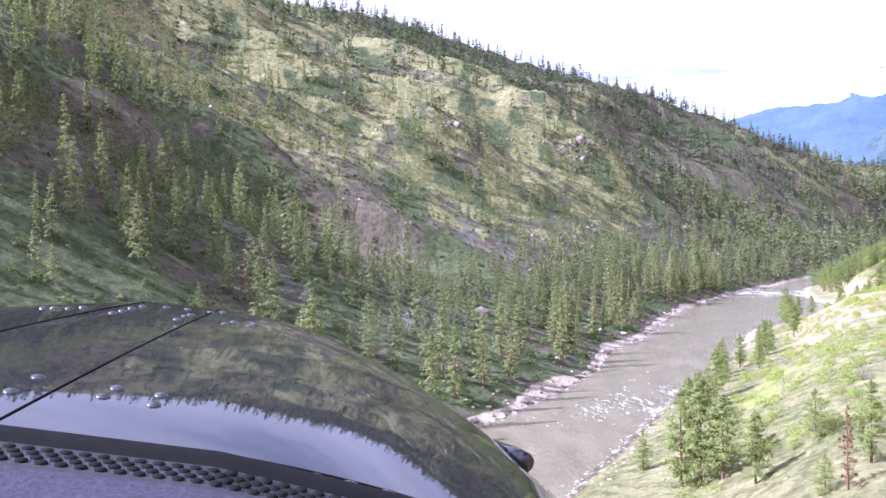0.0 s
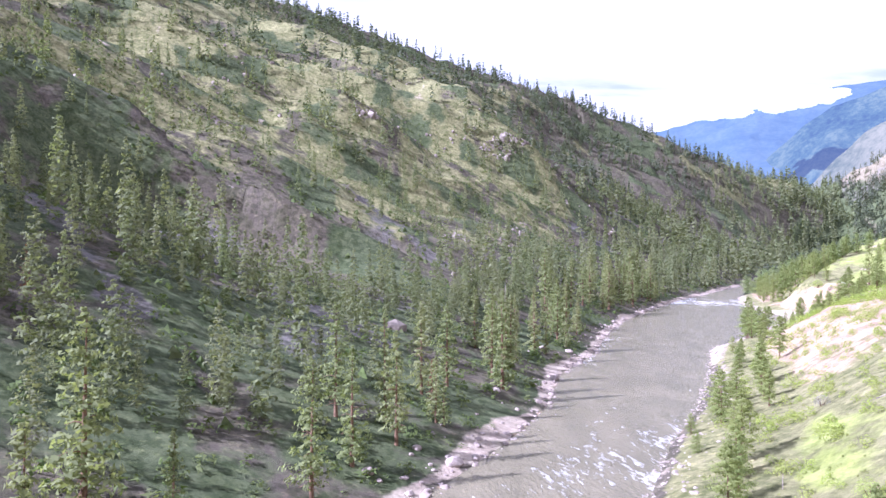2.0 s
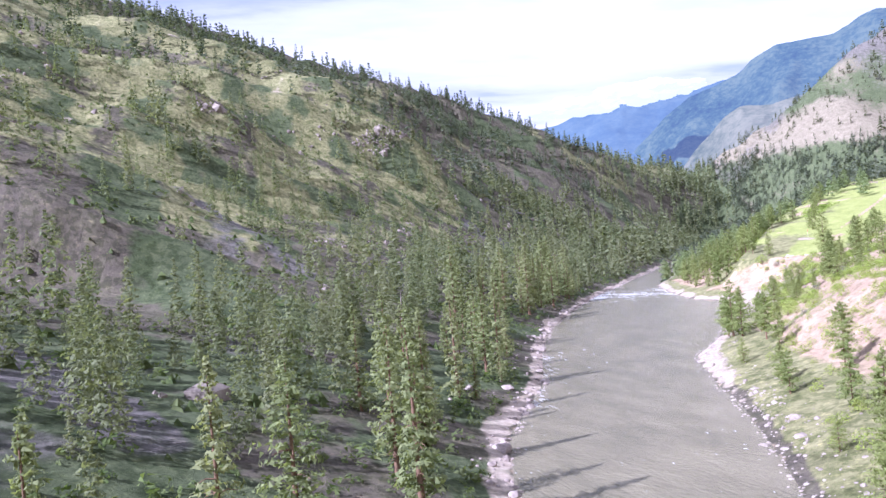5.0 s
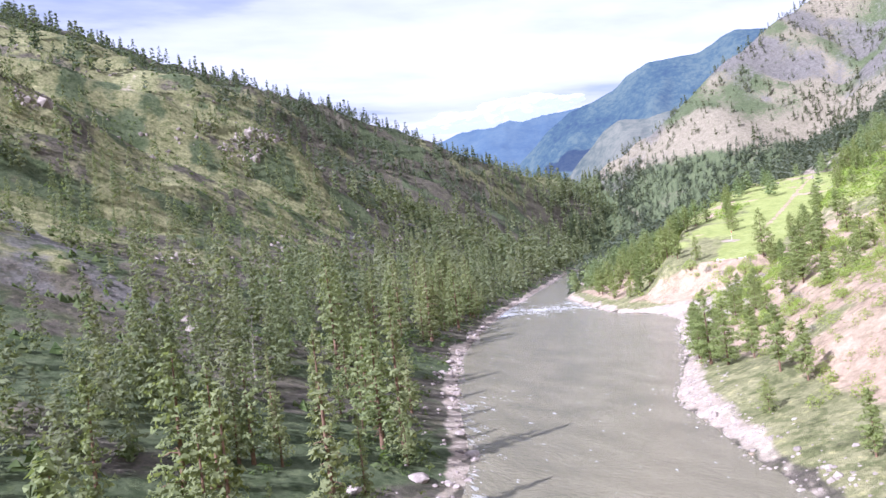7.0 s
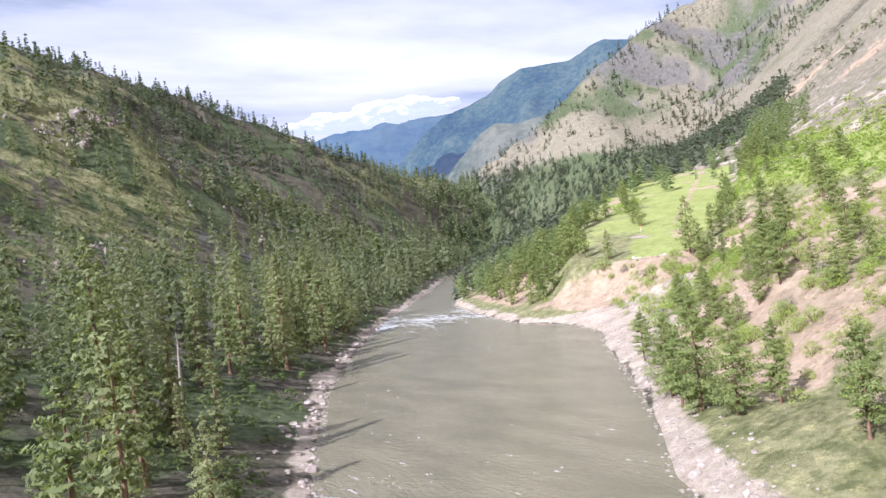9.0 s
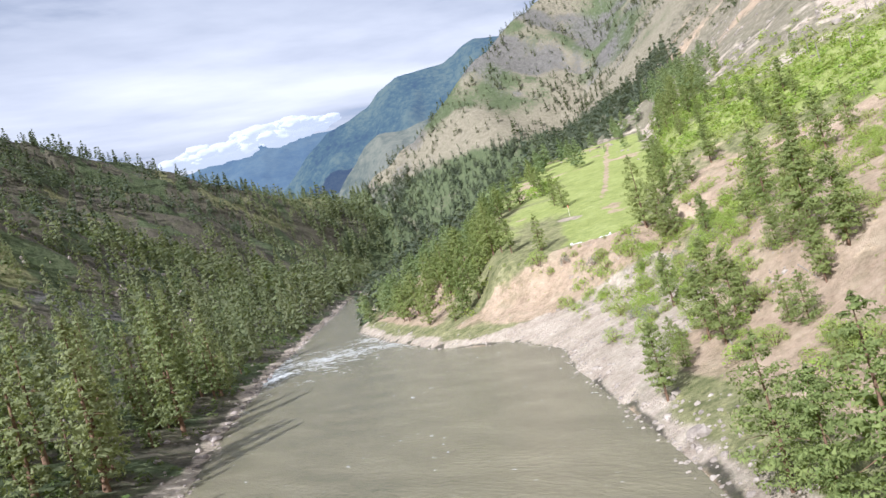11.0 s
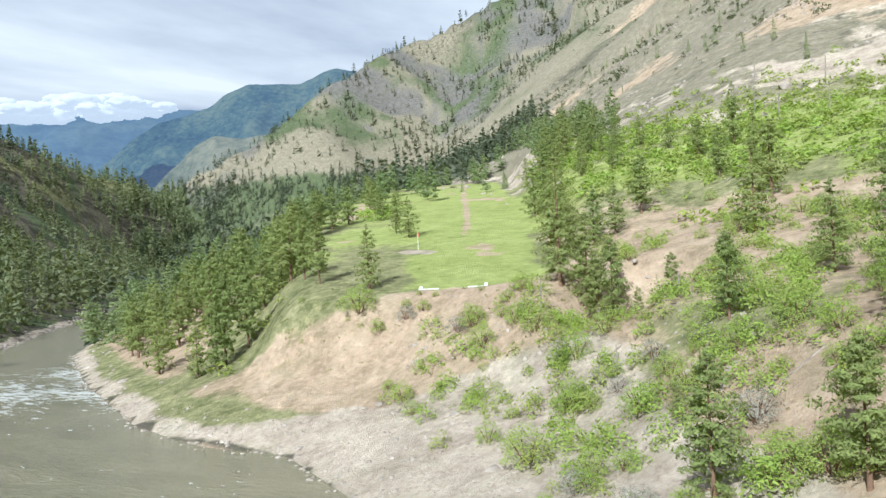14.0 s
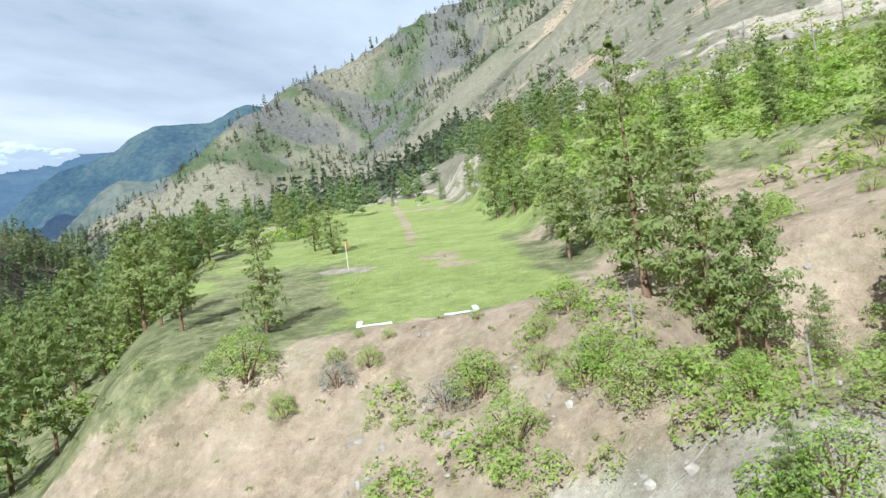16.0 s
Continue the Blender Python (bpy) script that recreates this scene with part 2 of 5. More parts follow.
def cloud_material():
    m = Nodes("cloud", 1.0, 0.0)
    m.bsdf.inputs["Subsurface Weight"].default_value = 0.0
    # an even glow stands in for sunlight scattered through the billows
    m.put(m.bsdf.inputs["Emission Color"], (0.80, 0.85, 0.92, 1))
    m.bsdf.inputs["Emission Strength"].default_value = 0.50
    return m.done((0.16, 0.16, 0.17))


M_CLOUD = cloud_material()
M_CRAG = stone_material("grey_brown_crag", (0.13, 0.105, 0.088), (0.26, 0.22, 0.178), (0.39, 0.34, 0.28))
M_STRAW = needle_material("dry_grass", (0.16, 0.165, 0.058), (0.31, 0.305, 0.125), (0.2, 0.24, 0.07))

# ---- the lie of the land ----
rng = np.random.default_rng(7)
LEFT = np.array([(-2600, -3300), (-900, -900), (-260, -230), (-60, 45), (-25, 100), (7, 158), (31, 197), (46, 227), (60, 268), (84, 310), (106, 363), (134, 420),
                 (177, 489), (221, 554), (300, 658), (390, 775), (500, 925), (690, 1130), (900, 1430), (1060, 1800), (1200, 2400), (1300, 5200)], float)
RIGHT = np.array([(-2500, -3400), (-850, -950), (-215, -265), (-18, 40), (5, 85), (22, 122), (42, 158), (60, 191), (75, 214), (86, 232), (98, 254), (106, 269), (111, 281), (119, 296), (125, 309), (131, 318), (147, 334), (172, 362),
                  (204, 401), (217, 413), (230, 440), (228, 452), (232, 474), (255, 530), (285, 590), (340, 662), (440, 795), (550, 940), (740, 1100), (960, 1410), (1120, 1790), (1260, 2400), (1360, 5200)], float)
CREST = np.array([(-2200, -2500, 380), (-900, -700, 380), (-690, 0, 365), (-560, 420, 360), (-400, 800, 365), (-240, 1020, 376), (-84, 1190, 398),
                  (170, 1270, 335), (395, 1420, 318), (545, 1440, 266), (650, 1430, 222), (770, 1490, 196), (880, 1520, 180), (960, 1600, 172), (1040, 1900, 180), (1060, 2600, 200)], float)
# the spur of the sunny mountain that comes down to the river far ahead
SPUR = np.array([(985, 1600, 170), (1247, 1490, 322), (1540, 1530, 480), (1832, 1573, 640), (2100, 1330, 800), (2400, 700, 950), (2500, -500, 950)], float)
STRIP_A, STRIP_B = np.array((271.0, 442.0)), np.array((525.0, 601.0))


def lattice(x, y, seed):
    """Value noise, 0 to 1."""
    xi, yi = np.floor(x).astype(np.int64), np.floor(y).astype(np.int64)
    xf, yf = x - xi, y - yi
    xf, yf = xf * xf * (3 - 2 * xf), yf * yf * (3 - 2 * yf)

    def at(i, j):
        n = (i * 374761393 + j * 668265263 + seed * 1442695041) & 0xFFFFFFFF
        n = ((n ^ (n >> 13)) * 1274126177) & 0xFFFFFFFF
        return ((n ^ (n >> 16)) & 0xFFFF) / 65535.0
    return (at(xi, yi) * (1 - xf) + at(xi + 1, yi) * xf) * (1 - yf) + (at(xi, yi + 1) * (1 - xf) + at(xi + 1, yi + 1) * xf) * yf


def fbm(x, y, size, octaves=4, seed=0):
    out, amp, total = 0.0, 1.0, 0.0
    for n in range(octaves):
        out, total = out + amp * lattice(x / size * 2**n + 17.3 * n, y / size * 2**n - 9.1 * n, seed + n), total + amp
        amp *= 0.5
    return out / total - 0.5


def smooth(a, b, v):
    t = np.clip((v - a) / (b - a), 0, 1)
    return t * t * (3 - 2 * t)


def to_line(x, y, line):
    """Distance to a polyline, the third column of the nearest place and how far along it lies."""
    best, third, along, gone = np.full(x.shape, 1e9), np.zeros(x.shape), np.zeros(x.shape), 0.0
    for a, b in zip(line[:-1], line[1:]):
        d = b[:2] - a[:2]
        size = np.hypot(*d)
        t = np.clip(((x - a[0]) * d[0] + (y - a[1]) * d[1]) / size**2, 0, 1)
        dist = np.hypot(x - a[0] - t * d[0], y - a[1] - t * d[1])
        near = dist < best
        best = np.where(near, dist, best)
        along = np.where(near, gone + t * size, along)
        if len(a) > 2:
            third = np.where(near, a[2] + t * (b[2] - a[2]), third)
        gone += size
    return best, third, along


def in_river(x, y):
    ring = np.concatenate([LEFT, RIGHT[::-1]])
    inside = np.zeros(x.shape, bool)
    for a, b in zip(ring, np.roll(ring, -1, 0)):
        if a[1] != b[1]:
            crosses = (a[1] > y) != (b[1] > y)
            inside ^= crosses & (x < a[0] + (y - a[1]) / (b[1] - a[1]) * (b[0] - a[0]))
    return inside


def lie(x, y):
    """All that the land's height and cover depend on."""
    dl, _, sl = to_line(x, y, LEFT)
    dr, _, sr = to_line(x, y, RIGHT)
    dc, zc, _ = to_line(x, y, CREST)
    river = in_river(x, y)
    left = ~river & (dl < dr)
    return dl, dr, dc, zc, river, left, sl, sr


# broad spurs along the shaded side, by the way along its shore
S_ALONG = [4150, 4260, 4520, 4960, 5070, 5300, 5560, 5700]
S_RISE = [0, 40, -28, 48, 12, -12, 22, 0]
R_D = [0, 4, 11, 20, 29, 37, 85, 135, 190, 300, 450, 700, 1100, 1700, 4000]
R_Z = [0, 1.6, 3.4, 6.0, 12.0, 16.8, 28, 46, 66, 122, 222, 420, 690, 900, 950]


def strip_frame(x, y):
    d = (STRIP_B - STRIP_A) / np.hypot(*(STRIP_B - STRIP_A))
    return (x - STRIP_A[0]) * d[0] + (y - STRIP_A[1]) * d[1], -(x - STRIP_A[0]) * d[1] + (y - STRIP_A[1]) * d[0]


def terrace_edge(a):
    """How far the level meadow reaches from the strip's middle towards the river."""
    return 24 + 0.2 * np.clip(a, 0, 140)


def rib_noise(ds, way):
    """Low on the rock ribs that run down from the far spur's crest, high in the gullies between."""
    return np.abs(fbm(way + 0.25 * ds, ds * 0.22, 170, 4, 16)) * 2


def height(x, y):
    x, y = np.asarray(x, float), np.asarray(y, float)
    dl, dr, dc, zc, river, left, sl, sr = lie(x, y)
    bed = -np.minimum(2.5, 0.25 * np.minimum(dl, dr))
    # the shaded side: a ramp from the shore to the crest, cut by gullies that run down to the river
    u = dl / (dl + dc + 1e-6)
    ramp = zc * np.where(u < 0.999, u**1.22, 1)
    gully = np.abs(fbm(sl + 0.5 * dl, dl * 0.25, 150, 3, 5)) * 2
    ramp += smooth(30, 200, dl) * (1 - smooth(0.8, 1.0, u)) * (74 * (0.28 - gully) + 22 * fbm(x, y, 60, 5, 2) + 44 * (0.2 - np.abs(fbm(sl + 0.7 * dl, dl * 0.2, 62, 3, 8)) * 1.6))
    ramp += smooth(60, 260, dl) * (1 - smooth(0.5, 0.85, u)) * np.interp(sl, S_ALONG, S_RISE)
    ramp += smooth(4, 40, dl) * 2.5 * fbm(x, y, 18, 4, 3) + np.minimum(1.4, dl * 0.12)
    # the sunny side: rock bank, terrace, long grass slope, mountain
    rise = np.interp(dr, R_D, R_Z)
    a, b = strip_frame(x, y)
    brink = terrace_edge(a)
    mown = smooth(-12, 2, a) * (1 - smooth(300, 340, a)) * np.where(b > 0, 1 - smooth(brink, brink + 13, b), 1 - smooth(20, 34, -b))
    bend = sr + 150 * fbm(x, y, 190, 4, 18)
    flat = 17.2 + 0.152 * np.clip(a, 0, 320)
    rough = smooth(3, 25, dr) * (2.6 * fbm(x, y, 34, 4, 11) + 1.1 * fbm(x, y, 9, 3, 12)) + smooth(60, 250, dr) * 22 * fbm(x, y, 110, 4, 13) \
        + smooth(250, 700, dr) * (36 * (0.2 - np.abs(fbm(bend + 0.2 * dr, dr * 0.25, 130, 4, 19)) * 1.6) + 120 * (0.22 - np.abs(fbm(bend + 0.3 * dr, dr * 0.3, 420, 4, 14)) * 1.6))
    rise = rise + rough
    rise = rise * (1 - mown) + flat * mown
    # the hollow below the strip's end, where the tall pines stand
    rise = rise - np.maximum(rise - 11.5, 0) * smooth(12, 6, np.hypot((x - 262) / 1.15, y - 407.5))
    land = np.where(river, bed, np.where(left, ramp, rise))
    ds, zs, way = to_line(x, y, SPUR)
    dc = dc + 500 * (1 - smooth(1120, 1420, y))
    far = smooth(3000, 2200, np.maximum(y, x - 400))
    return far * np.maximum(np.maximum(land, zs - 0.62 * ds + 60 * fbm(x, y, 230, 4, 15) + smooth(0, 120, ds) * 75 * (0.27 - rib_noise(ds, way))), zc - 0.75 * dc)


def ground(x, y):
    return float(height(np.array([x]), np.array([y]))[0])

# ---- meshes ----
def mesh_of(name, verts, faces, material, attrs=(), soft=False):
    me = bpy.data.meshes.new(name)
    verts, faces = np.asarray(verts, np.float32), np.asarray(faces, np.int32)
    me.vertices.add(len(verts))
    me.vertices.foreach_set("co", verts.ravel())
    k = faces.shape[1]
    me.loops.add(faces.size)
    me.loops.foreach_set("vertex_index", faces.ravel())
    me.polygons.add(len(faces))
    me.polygons.foreach_set("loop_start", np.arange(len(faces), dtype=np.int32) * k)
    me.polygons.foreach_set("use_smooth", np.full(len(faces), soft))
    for key, values in attrs:
        me.attributes.new(key, "FLOAT", "POINT").data.foreach_set("value", np.asarray(values, np.float32))
    me.materials.append(material)
    me.update(calc_edges=True)
    return me


def grid_faces(nx, ny):
    i = (np.arange(ny - 1)[:, None] * nx + np.arange(nx - 1)[None]).ravel()
    return np.stack([i, i + 1, i + nx + 1, i + nx], 1)


def graded(lo, hi, step, far, grow=1.03):
    out = list(np.arange(lo, hi + 0.1, step))
    s = step
    while out[-1] < far:
        s *= grow
        out.append(out[-1] + s)
    s = step
    while out[0] > -far:
        s *= grow
        out.insert(0, out[0] - s)
    return np.array(out)


# ---- ground: one sheet out to the far range ----
gx, gy = graded(-60, 420, 3.0, 4300, 1.027), graded(60, 640, 3.0, 4300, 1.027)
GX, GY = [v.ravel() for v in np.meshgrid(gx, gy)]
GZ = height(GX, GY)
dl, dr, dc, zc, river, left, sl, sr = lie(GX, GY)
st_a, st_b = strip_frame(GX, GY)
right = ~river & ~left
wob = fbm(GX, GY, 55, 4, 31)
wob2 = fbm(GX, GY, 22, 4, 37)


def cover():
    u = dl / (dl + dc + 1e-6)
    spur = np.abs(fbm(sl + 0.5 * dl, dl * 0.25, 150, 3, 5)) * 2
    ways = sl + 260 * fbm(GX, GY, 160, 3, 62)
    # sunlit spur toned golden, for its light as well as its dry grass
    lit_spur = smooth(4480, 4680, ways) * smooth(5080, 4940, ways) * smooth(80, 150, dl) + 0.45 * smooth(5620, 5680, sl) * smooth(0.5, 0.65, u)
    gold = left * np.clip(0.70 * lit_spur + 0.34 * smooth(0.30, 0.55, u) * smooth(0.30, 0.10, spur) + 1.5 * wob2 + 0.6 * wob, 0, 1)
    scree = left * np.clip(smooth(22, 50, dl) * smooth(0.42, 0.2, u) * (0.10 + 3.0 * fbm(GX, GY, 50, 4, 43)), 0, 1)
    for x0, y0, x1, y1, w in ((-70, 345, 6, 240, 6), (4, 500, 44, 436, 7), (-120, 300, -40, 205, 6)):
        chute = to_line(GX, GY, np.array([(x0, y0), (x1, y1)], float))[0] + 14 * wob2
        scree = np.maximum(scree, left * smooth(w, w * 0.4, chute))
    # last term thickens the dark brush where the slope lies in shade
    brush = left * np.clip(0.42 + 2.8 * fbm(GX, GY, 26, 5, 41) - 0.25 * gold + 0.12 * smooth(4620, 4480, ways), 0, 1)
    stone = left * np.clip(smooth(16, 2, dl) + smooth(0.12, 0.2, wob2) * smooth(0.35, 0.5, u) * 0.8, 0, 1)
    # the sunny side
    brink = terrace_edge(st_a)
    mown = smooth(-3, 2, st_a) * (1 - smooth(298, 315, st_a)) * np.where(st_b > 0, 1 - smooth(brink - 5, brink + 2, st_b), 1 - smooth(13, 22, -st_b))
    upper = right * smooth(82, 112, dr + 40 * wob2) * smooth(200, 150, dr + 60 * wob) * (0.72 + 1.6 * wob + 0.8 * wob2) * smooth(800, 640, GY) * (0.45 + 0.55 * smooth(250, 330, GY))
    low = right * smooth(225, 150, GY) * smooth(12, 24, dr) * smooth(200, 90, dr) * (0.2 + 1.9 * wob2 + 0.8 * wob)
    meadow = right * smooth(22, 40, dr) * smooth(140, 90, dr) * smooth(200, 320, GY) * smooth(950, 750, GY) * (0.36 + 1.7 * wob2 + 0.8 * wob)
    lush = np.clip(np.maximum(np.maximum(upper, low), np.maximum(meadow, mown * (0.9 + 1.0 * wob2 - 0.55 * smooth(6, 13, st_b) * smooth(75, 30, st_a) - 0.3 * smooth(14, 24, st_b)))), 0, 1)
    bare = right * np.clip(smooth(12 - 7 * smooth(300, 340, GY), 24 - 11 * smooth(300, 340, GY), dr) * smooth(150, 60, dr) * (0.80 + 0.22 * smooth(320, 360, GY) * smooth(70, 45, dr) + 1.9 * wob2) * smooth(150, 240, GY) + 0.8 * smooth(250, 430, dr) * (0.40 + 1.2 * wob), 0, 1)
    path = smooth(1.5, 0.7, np.abs((GX - 263.5) - (GY - 428.5) * -3.0) / 3.2) * smooth(15, 8, np.hypot(GX - 263.5, GY - 428.5))
    beach = 1.0 + 3.5 * smooth(265, 320, GY) + 30 * np.exp(-((GX - 240) / 30) ** 2 - ((GY - 408) / 26) ** 2) + 16 * np.exp(-((GX - 210) / 18) ** 2 - ((GY - 380) / 16) ** 2) + 5 * wob2
    pale = right * np.clip(smooth(beach + 3, beach - 4, dr) * smooth(1200, 1000, GY) * (0.95 + 1.0 * wob2) + np.clip(fbm(GX, GY, 18, 5, 53) * 3.2 + 0.32 + 0.10 * smooth(240, 190, dr), 0, 0.72) * smooth(120, 165, dr) * smooth(330, 215, dr + 80 * wob) * smooth(900, 700, GY) * smooth(270, 350, GY), 0, 1) * (0.6 + 0.4 * smooth(200, 270, GY))
    heap = smooth(7, 3, np.hypot((GX - 304.5) / 0.7, (GY - 474.5) / 1.1))
    track = mown * smooth(2.4, 0.8, np.abs(st_b - 1.0 + 2.0 * np.sin(st_a / 60))) * smooth(30, 90, st_a) * 0.72
    bare = bare * (1 - 0.8 * smooth(8, 14, st_b) * smooth(60, 45, st_b) * smooth(-8, 0, st_a) * smooth(200, 150, st_a))
    bare = np.maximum(np.maximum(bare * (1 - mown) * (1 - 0.75 * np.clip(low * 1.3, 0, 1)), track), np.maximum(path, 0.62 * mown * smooth(0.10, 0.2, wob2)))
    lush = np.where((st_a < -2) & (st_a > -22) & (np.abs(st_b) < 30), lush * 0.3, lush)
    bare = np.where(river & (GZ < 0.3), 0.6, bare * smooth(1050, 800, GY))
    brush = np.where(river & (GZ > 0.3), 0.8, brush)
    gold = np.maximum(gold, right * np.clip(smooth(0.5, 3, dr) * smooth(240, 150, dr) * (1 - 0.6 * smooth(900, 1100, GY)) * (0.95 + 0.8 * wob), 0, 1))
    dry = right * np.clip(np.maximum(smooth(140, 215, dr), smooth(900, 1100, GY)) * (0.80 + 1.0 * fbm(sr, dr * 0.4, 120, 5, 47)), 0, 1)
    bare = np.where(right, bare * smooth(260, 190, dr) + 0.9 * smooth(190, 260, dr) * smooth(1000, 800, GY) * np.clip(0.40 + 1.9 * fbm(GX, GY, 60, 5, 49), 0, 0.9), bare)
    stone = left * np.clip(smooth(6, 1.5, dl + 8 * wob2) * smooth(1200, 1000, GY) + smooth(0.2, 0.28, wob2) * smooth(0.3, 0.45, u) * 0.5, 0, 1)
    stone = np.maximum(stone, np.maximum(pale * (1 - mown), heap))
    # far face: grey scree bands, also spread to darken it like shade
    face = right * smooth(5930, 6000, sr + 0.05 * dr)
    ds, _, way = to_line(GX, GY, SPUR)
    rib = rib_noise(ds, way)
    scree = np.maximum(scree, face * np.clip(0.56 - 0.3 * smooth(0.22, 0.08, rib) + 0.5 * fbm(GX, GY, 28, 4, 81) + 1.1 * fbm(GX, GY, 120, 3, 82), 0, 1))
    brush = np.maximum(brush, right * np.clip((face * 0.35 + 0.55) * smooth(130, 330, GZ) * (0.52 + 0.25 * smooth(0.3, 0.55, rib) + 0.9 * fbm(GX, GY, 40, 5, 83) + 1.5 * fbm(GX, GY, 150, 3, 84)), 0, 1))
    belt = right * (1 - mown) * np.maximum(smooth(205, 165, GZ) * smooth(840, 960, GY), 0.8 * smooth(125, 95, GZ) * smooth(540, 640, GY) * smooth(280, 310, st_a))
    brush = np.maximum(brush, np.clip(belt * (0.75 + 1.2 * wob2), 0, 1))
    bare, dry = bare * (1 - 0.7 * face), dry * (1 - 0.12 * face)
    return [("gold", gold), ("dry", dry), ("scree", scree), ("brush", brush), ("stone", stone), ("lush", lush), ("dirt", bare)]


tagged(new("ground", mesh_of("ground", np.stack([GX, GY, GZ], 1), grid_faces(len(gx), len(gy)), M_LAND, cover(), True)),
       "canyon slopes of thin grass, scree and pale rock", "ground", kind="structure")

# ---- river ----
wx, wy = graded(-60, 420, 6.0, 4300, 1.06), graded(60, 640, 6.0, 4300, 1.06)
WX, WY = [v.ravel() for v in np.meshgrid(wx, wy)]
wdl, wdr = to_line(WX, WY, LEFT)[0], to_line(WX, WY, RIGHT)[0]
edge_white = smooth(8, 1, wdl) * 0.22 + smooth(5, 1, wdr) * 0.12
along = to_line(WX, WY, LEFT)[2] - to_line(np.array([7.0]), np.array([158.0]), LEFT)[2][0]
rapid = 0.12 + edge_white + 0.5 * np.exp(-((along - 45) / 45) ** 2) * smooth(0, 12, wdl) + 0.62 * np.exp(-((along - 440) / 50) ** 2) + 0.22 * smooth(420, 520, along) + 0.3 * np.exp(-((along - 190) / 70) ** 2) * smooth(40, 8, wdl)
wkeep = (wdl < 60) | (wdr < 60) | in_river(WX, WY)
wf = grid_faces(len(wx), len(wy))
wf = wf[wkeep[wf].any(1)]
used, wf = np.unique(wf, return_inverse=True)
wf = wf.reshape(-1, 4)
tagged(new("water", mesh_of("water", np.stack([WX, WY, 0 * WX], 1)[used], wf, M_WATER, [("rapid", np.clip(rapid, 0, 1)[used])], True)),
       "murky olive river with white riffles", "river", kind="structure")


# ---- mountains in the distance ----
def ridge_sheet(name, crest, slope, back, material, label, seed, nx=360, ny=90, relief=0.24):
    crest = np.array(crest, float)
    size = np.r_[0, np.cumsum(np.hypot(*np.diff(crest[:, :2], axis=0).T))]
    s = np.linspace(0, size[-1], nx)
    cx, cy, cz = [np.interp(s, size, crest[:, n]) for n in range(3)]
    tx, ty = np.gradient(cx), np.gradient(cy)
    t = np.hypot(tx, ty)
    nxv, nyv = ty / t, -tx / t
    d = np.linspace(-0.25, 1, ny)[:, None] * back
    X, Y = cx + nxv * d, cy + nyv * d
    Z = cz - np.where(d > 0, d * slope, -d * 0.3)
    S = s[None] + 0.25 * d
    Z = Z + relief * back * slope * (np.abs(fbm(S, d * 0.35 + 0 * S, back * 0.30, 5, seed)) * -1.6 + 0.2) * smooth(0.0, 0.3, np.abs(d) / back) + 110 * smooth(0, 0.12, np.abs(d) / back) * fbm(X, Y, 420, 5, seed + 4) + 16 * fbm(X, Y, 60, 3, seed + 9)
    Z = np.maximum(Z, -30)
    tagged(new(name, mesh_of(name, np.stack([X.ravel(), Y.ravel(), Z.ravel()], 1), grid_faces(nx, ny), material, (), True)), label, "mountain", kind="structure")


def polar(az, far, el, eye=(130, 300, 25)):
    return eye[0] + far * math.sin(radians(az)), eye[1] + far * math.cos(radians(az)), eye[2] + far * math.tan(radians(el))


def arc(far, rows):
    """A crest line far away all round, from rows of compass way and height in degrees."""
    az = np.linspace(rows[0][0], rows[-1][0], 240)
    return [polar(a, far, e) for a, e in zip(az, np.interp(az, *np.array(rows).T))]


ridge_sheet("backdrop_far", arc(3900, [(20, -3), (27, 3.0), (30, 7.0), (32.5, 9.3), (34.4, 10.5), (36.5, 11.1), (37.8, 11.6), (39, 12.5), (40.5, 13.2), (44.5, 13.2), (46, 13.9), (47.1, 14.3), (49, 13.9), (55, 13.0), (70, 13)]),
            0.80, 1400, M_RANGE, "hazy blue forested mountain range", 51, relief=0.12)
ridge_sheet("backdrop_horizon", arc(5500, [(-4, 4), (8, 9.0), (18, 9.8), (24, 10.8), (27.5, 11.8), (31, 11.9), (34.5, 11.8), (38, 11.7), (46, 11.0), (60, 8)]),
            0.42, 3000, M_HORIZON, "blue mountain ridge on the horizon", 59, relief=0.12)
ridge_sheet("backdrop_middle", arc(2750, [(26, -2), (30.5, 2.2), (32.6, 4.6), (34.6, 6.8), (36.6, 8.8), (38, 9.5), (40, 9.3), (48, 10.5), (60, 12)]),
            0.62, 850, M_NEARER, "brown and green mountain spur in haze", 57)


# ---- low cloud lying against the far range ----
def cloud_mesh():
    """A long bank of many billows, thick in the middle and ragged at the ends."""
    rs = np.random.default_rng(23)
    bm = bmesh.new()
    bmesh.ops.create_icosphere(bm, subdivisions=3, radius=1)
    bm.verts.index_update()
    ball, faces = np.array([v.co for v in bm.verts]), np.array([[q.index for q in f.verts] for f in bm.faces])
    bm.free()
    vs, fs = [], []
    for n in range(150):
        u = rs.uniform(-1, 1)
        body = (1 - abs(u) ** 2.2)
        r = rs.uniform(13, 30) * (0.45 + 0.75 * body)
        at = np.array((u * 400, rs.normal(0, 35), 24 * u + rs.uniform(-34, 44) * body))
        off = Vector(rs.uniform(0, 50, 3))
        k = np.array([1 + 0.38 * noise.fractal(Vector(p) * 1.7 + off, 0.9, 2.1, 4) for p in ball])
        vs.append(ball * k[:, None] * r * (2.1, 1.2, 0.85) + at)
        fs.append(faces + n * len(ball))
    return mesh_of("cloud", np.concatenate(vs), np.concatenate(fs), M_CLOUD, (), True)


cloud_at = Vector(polar(28.6, 3300, 11.15))
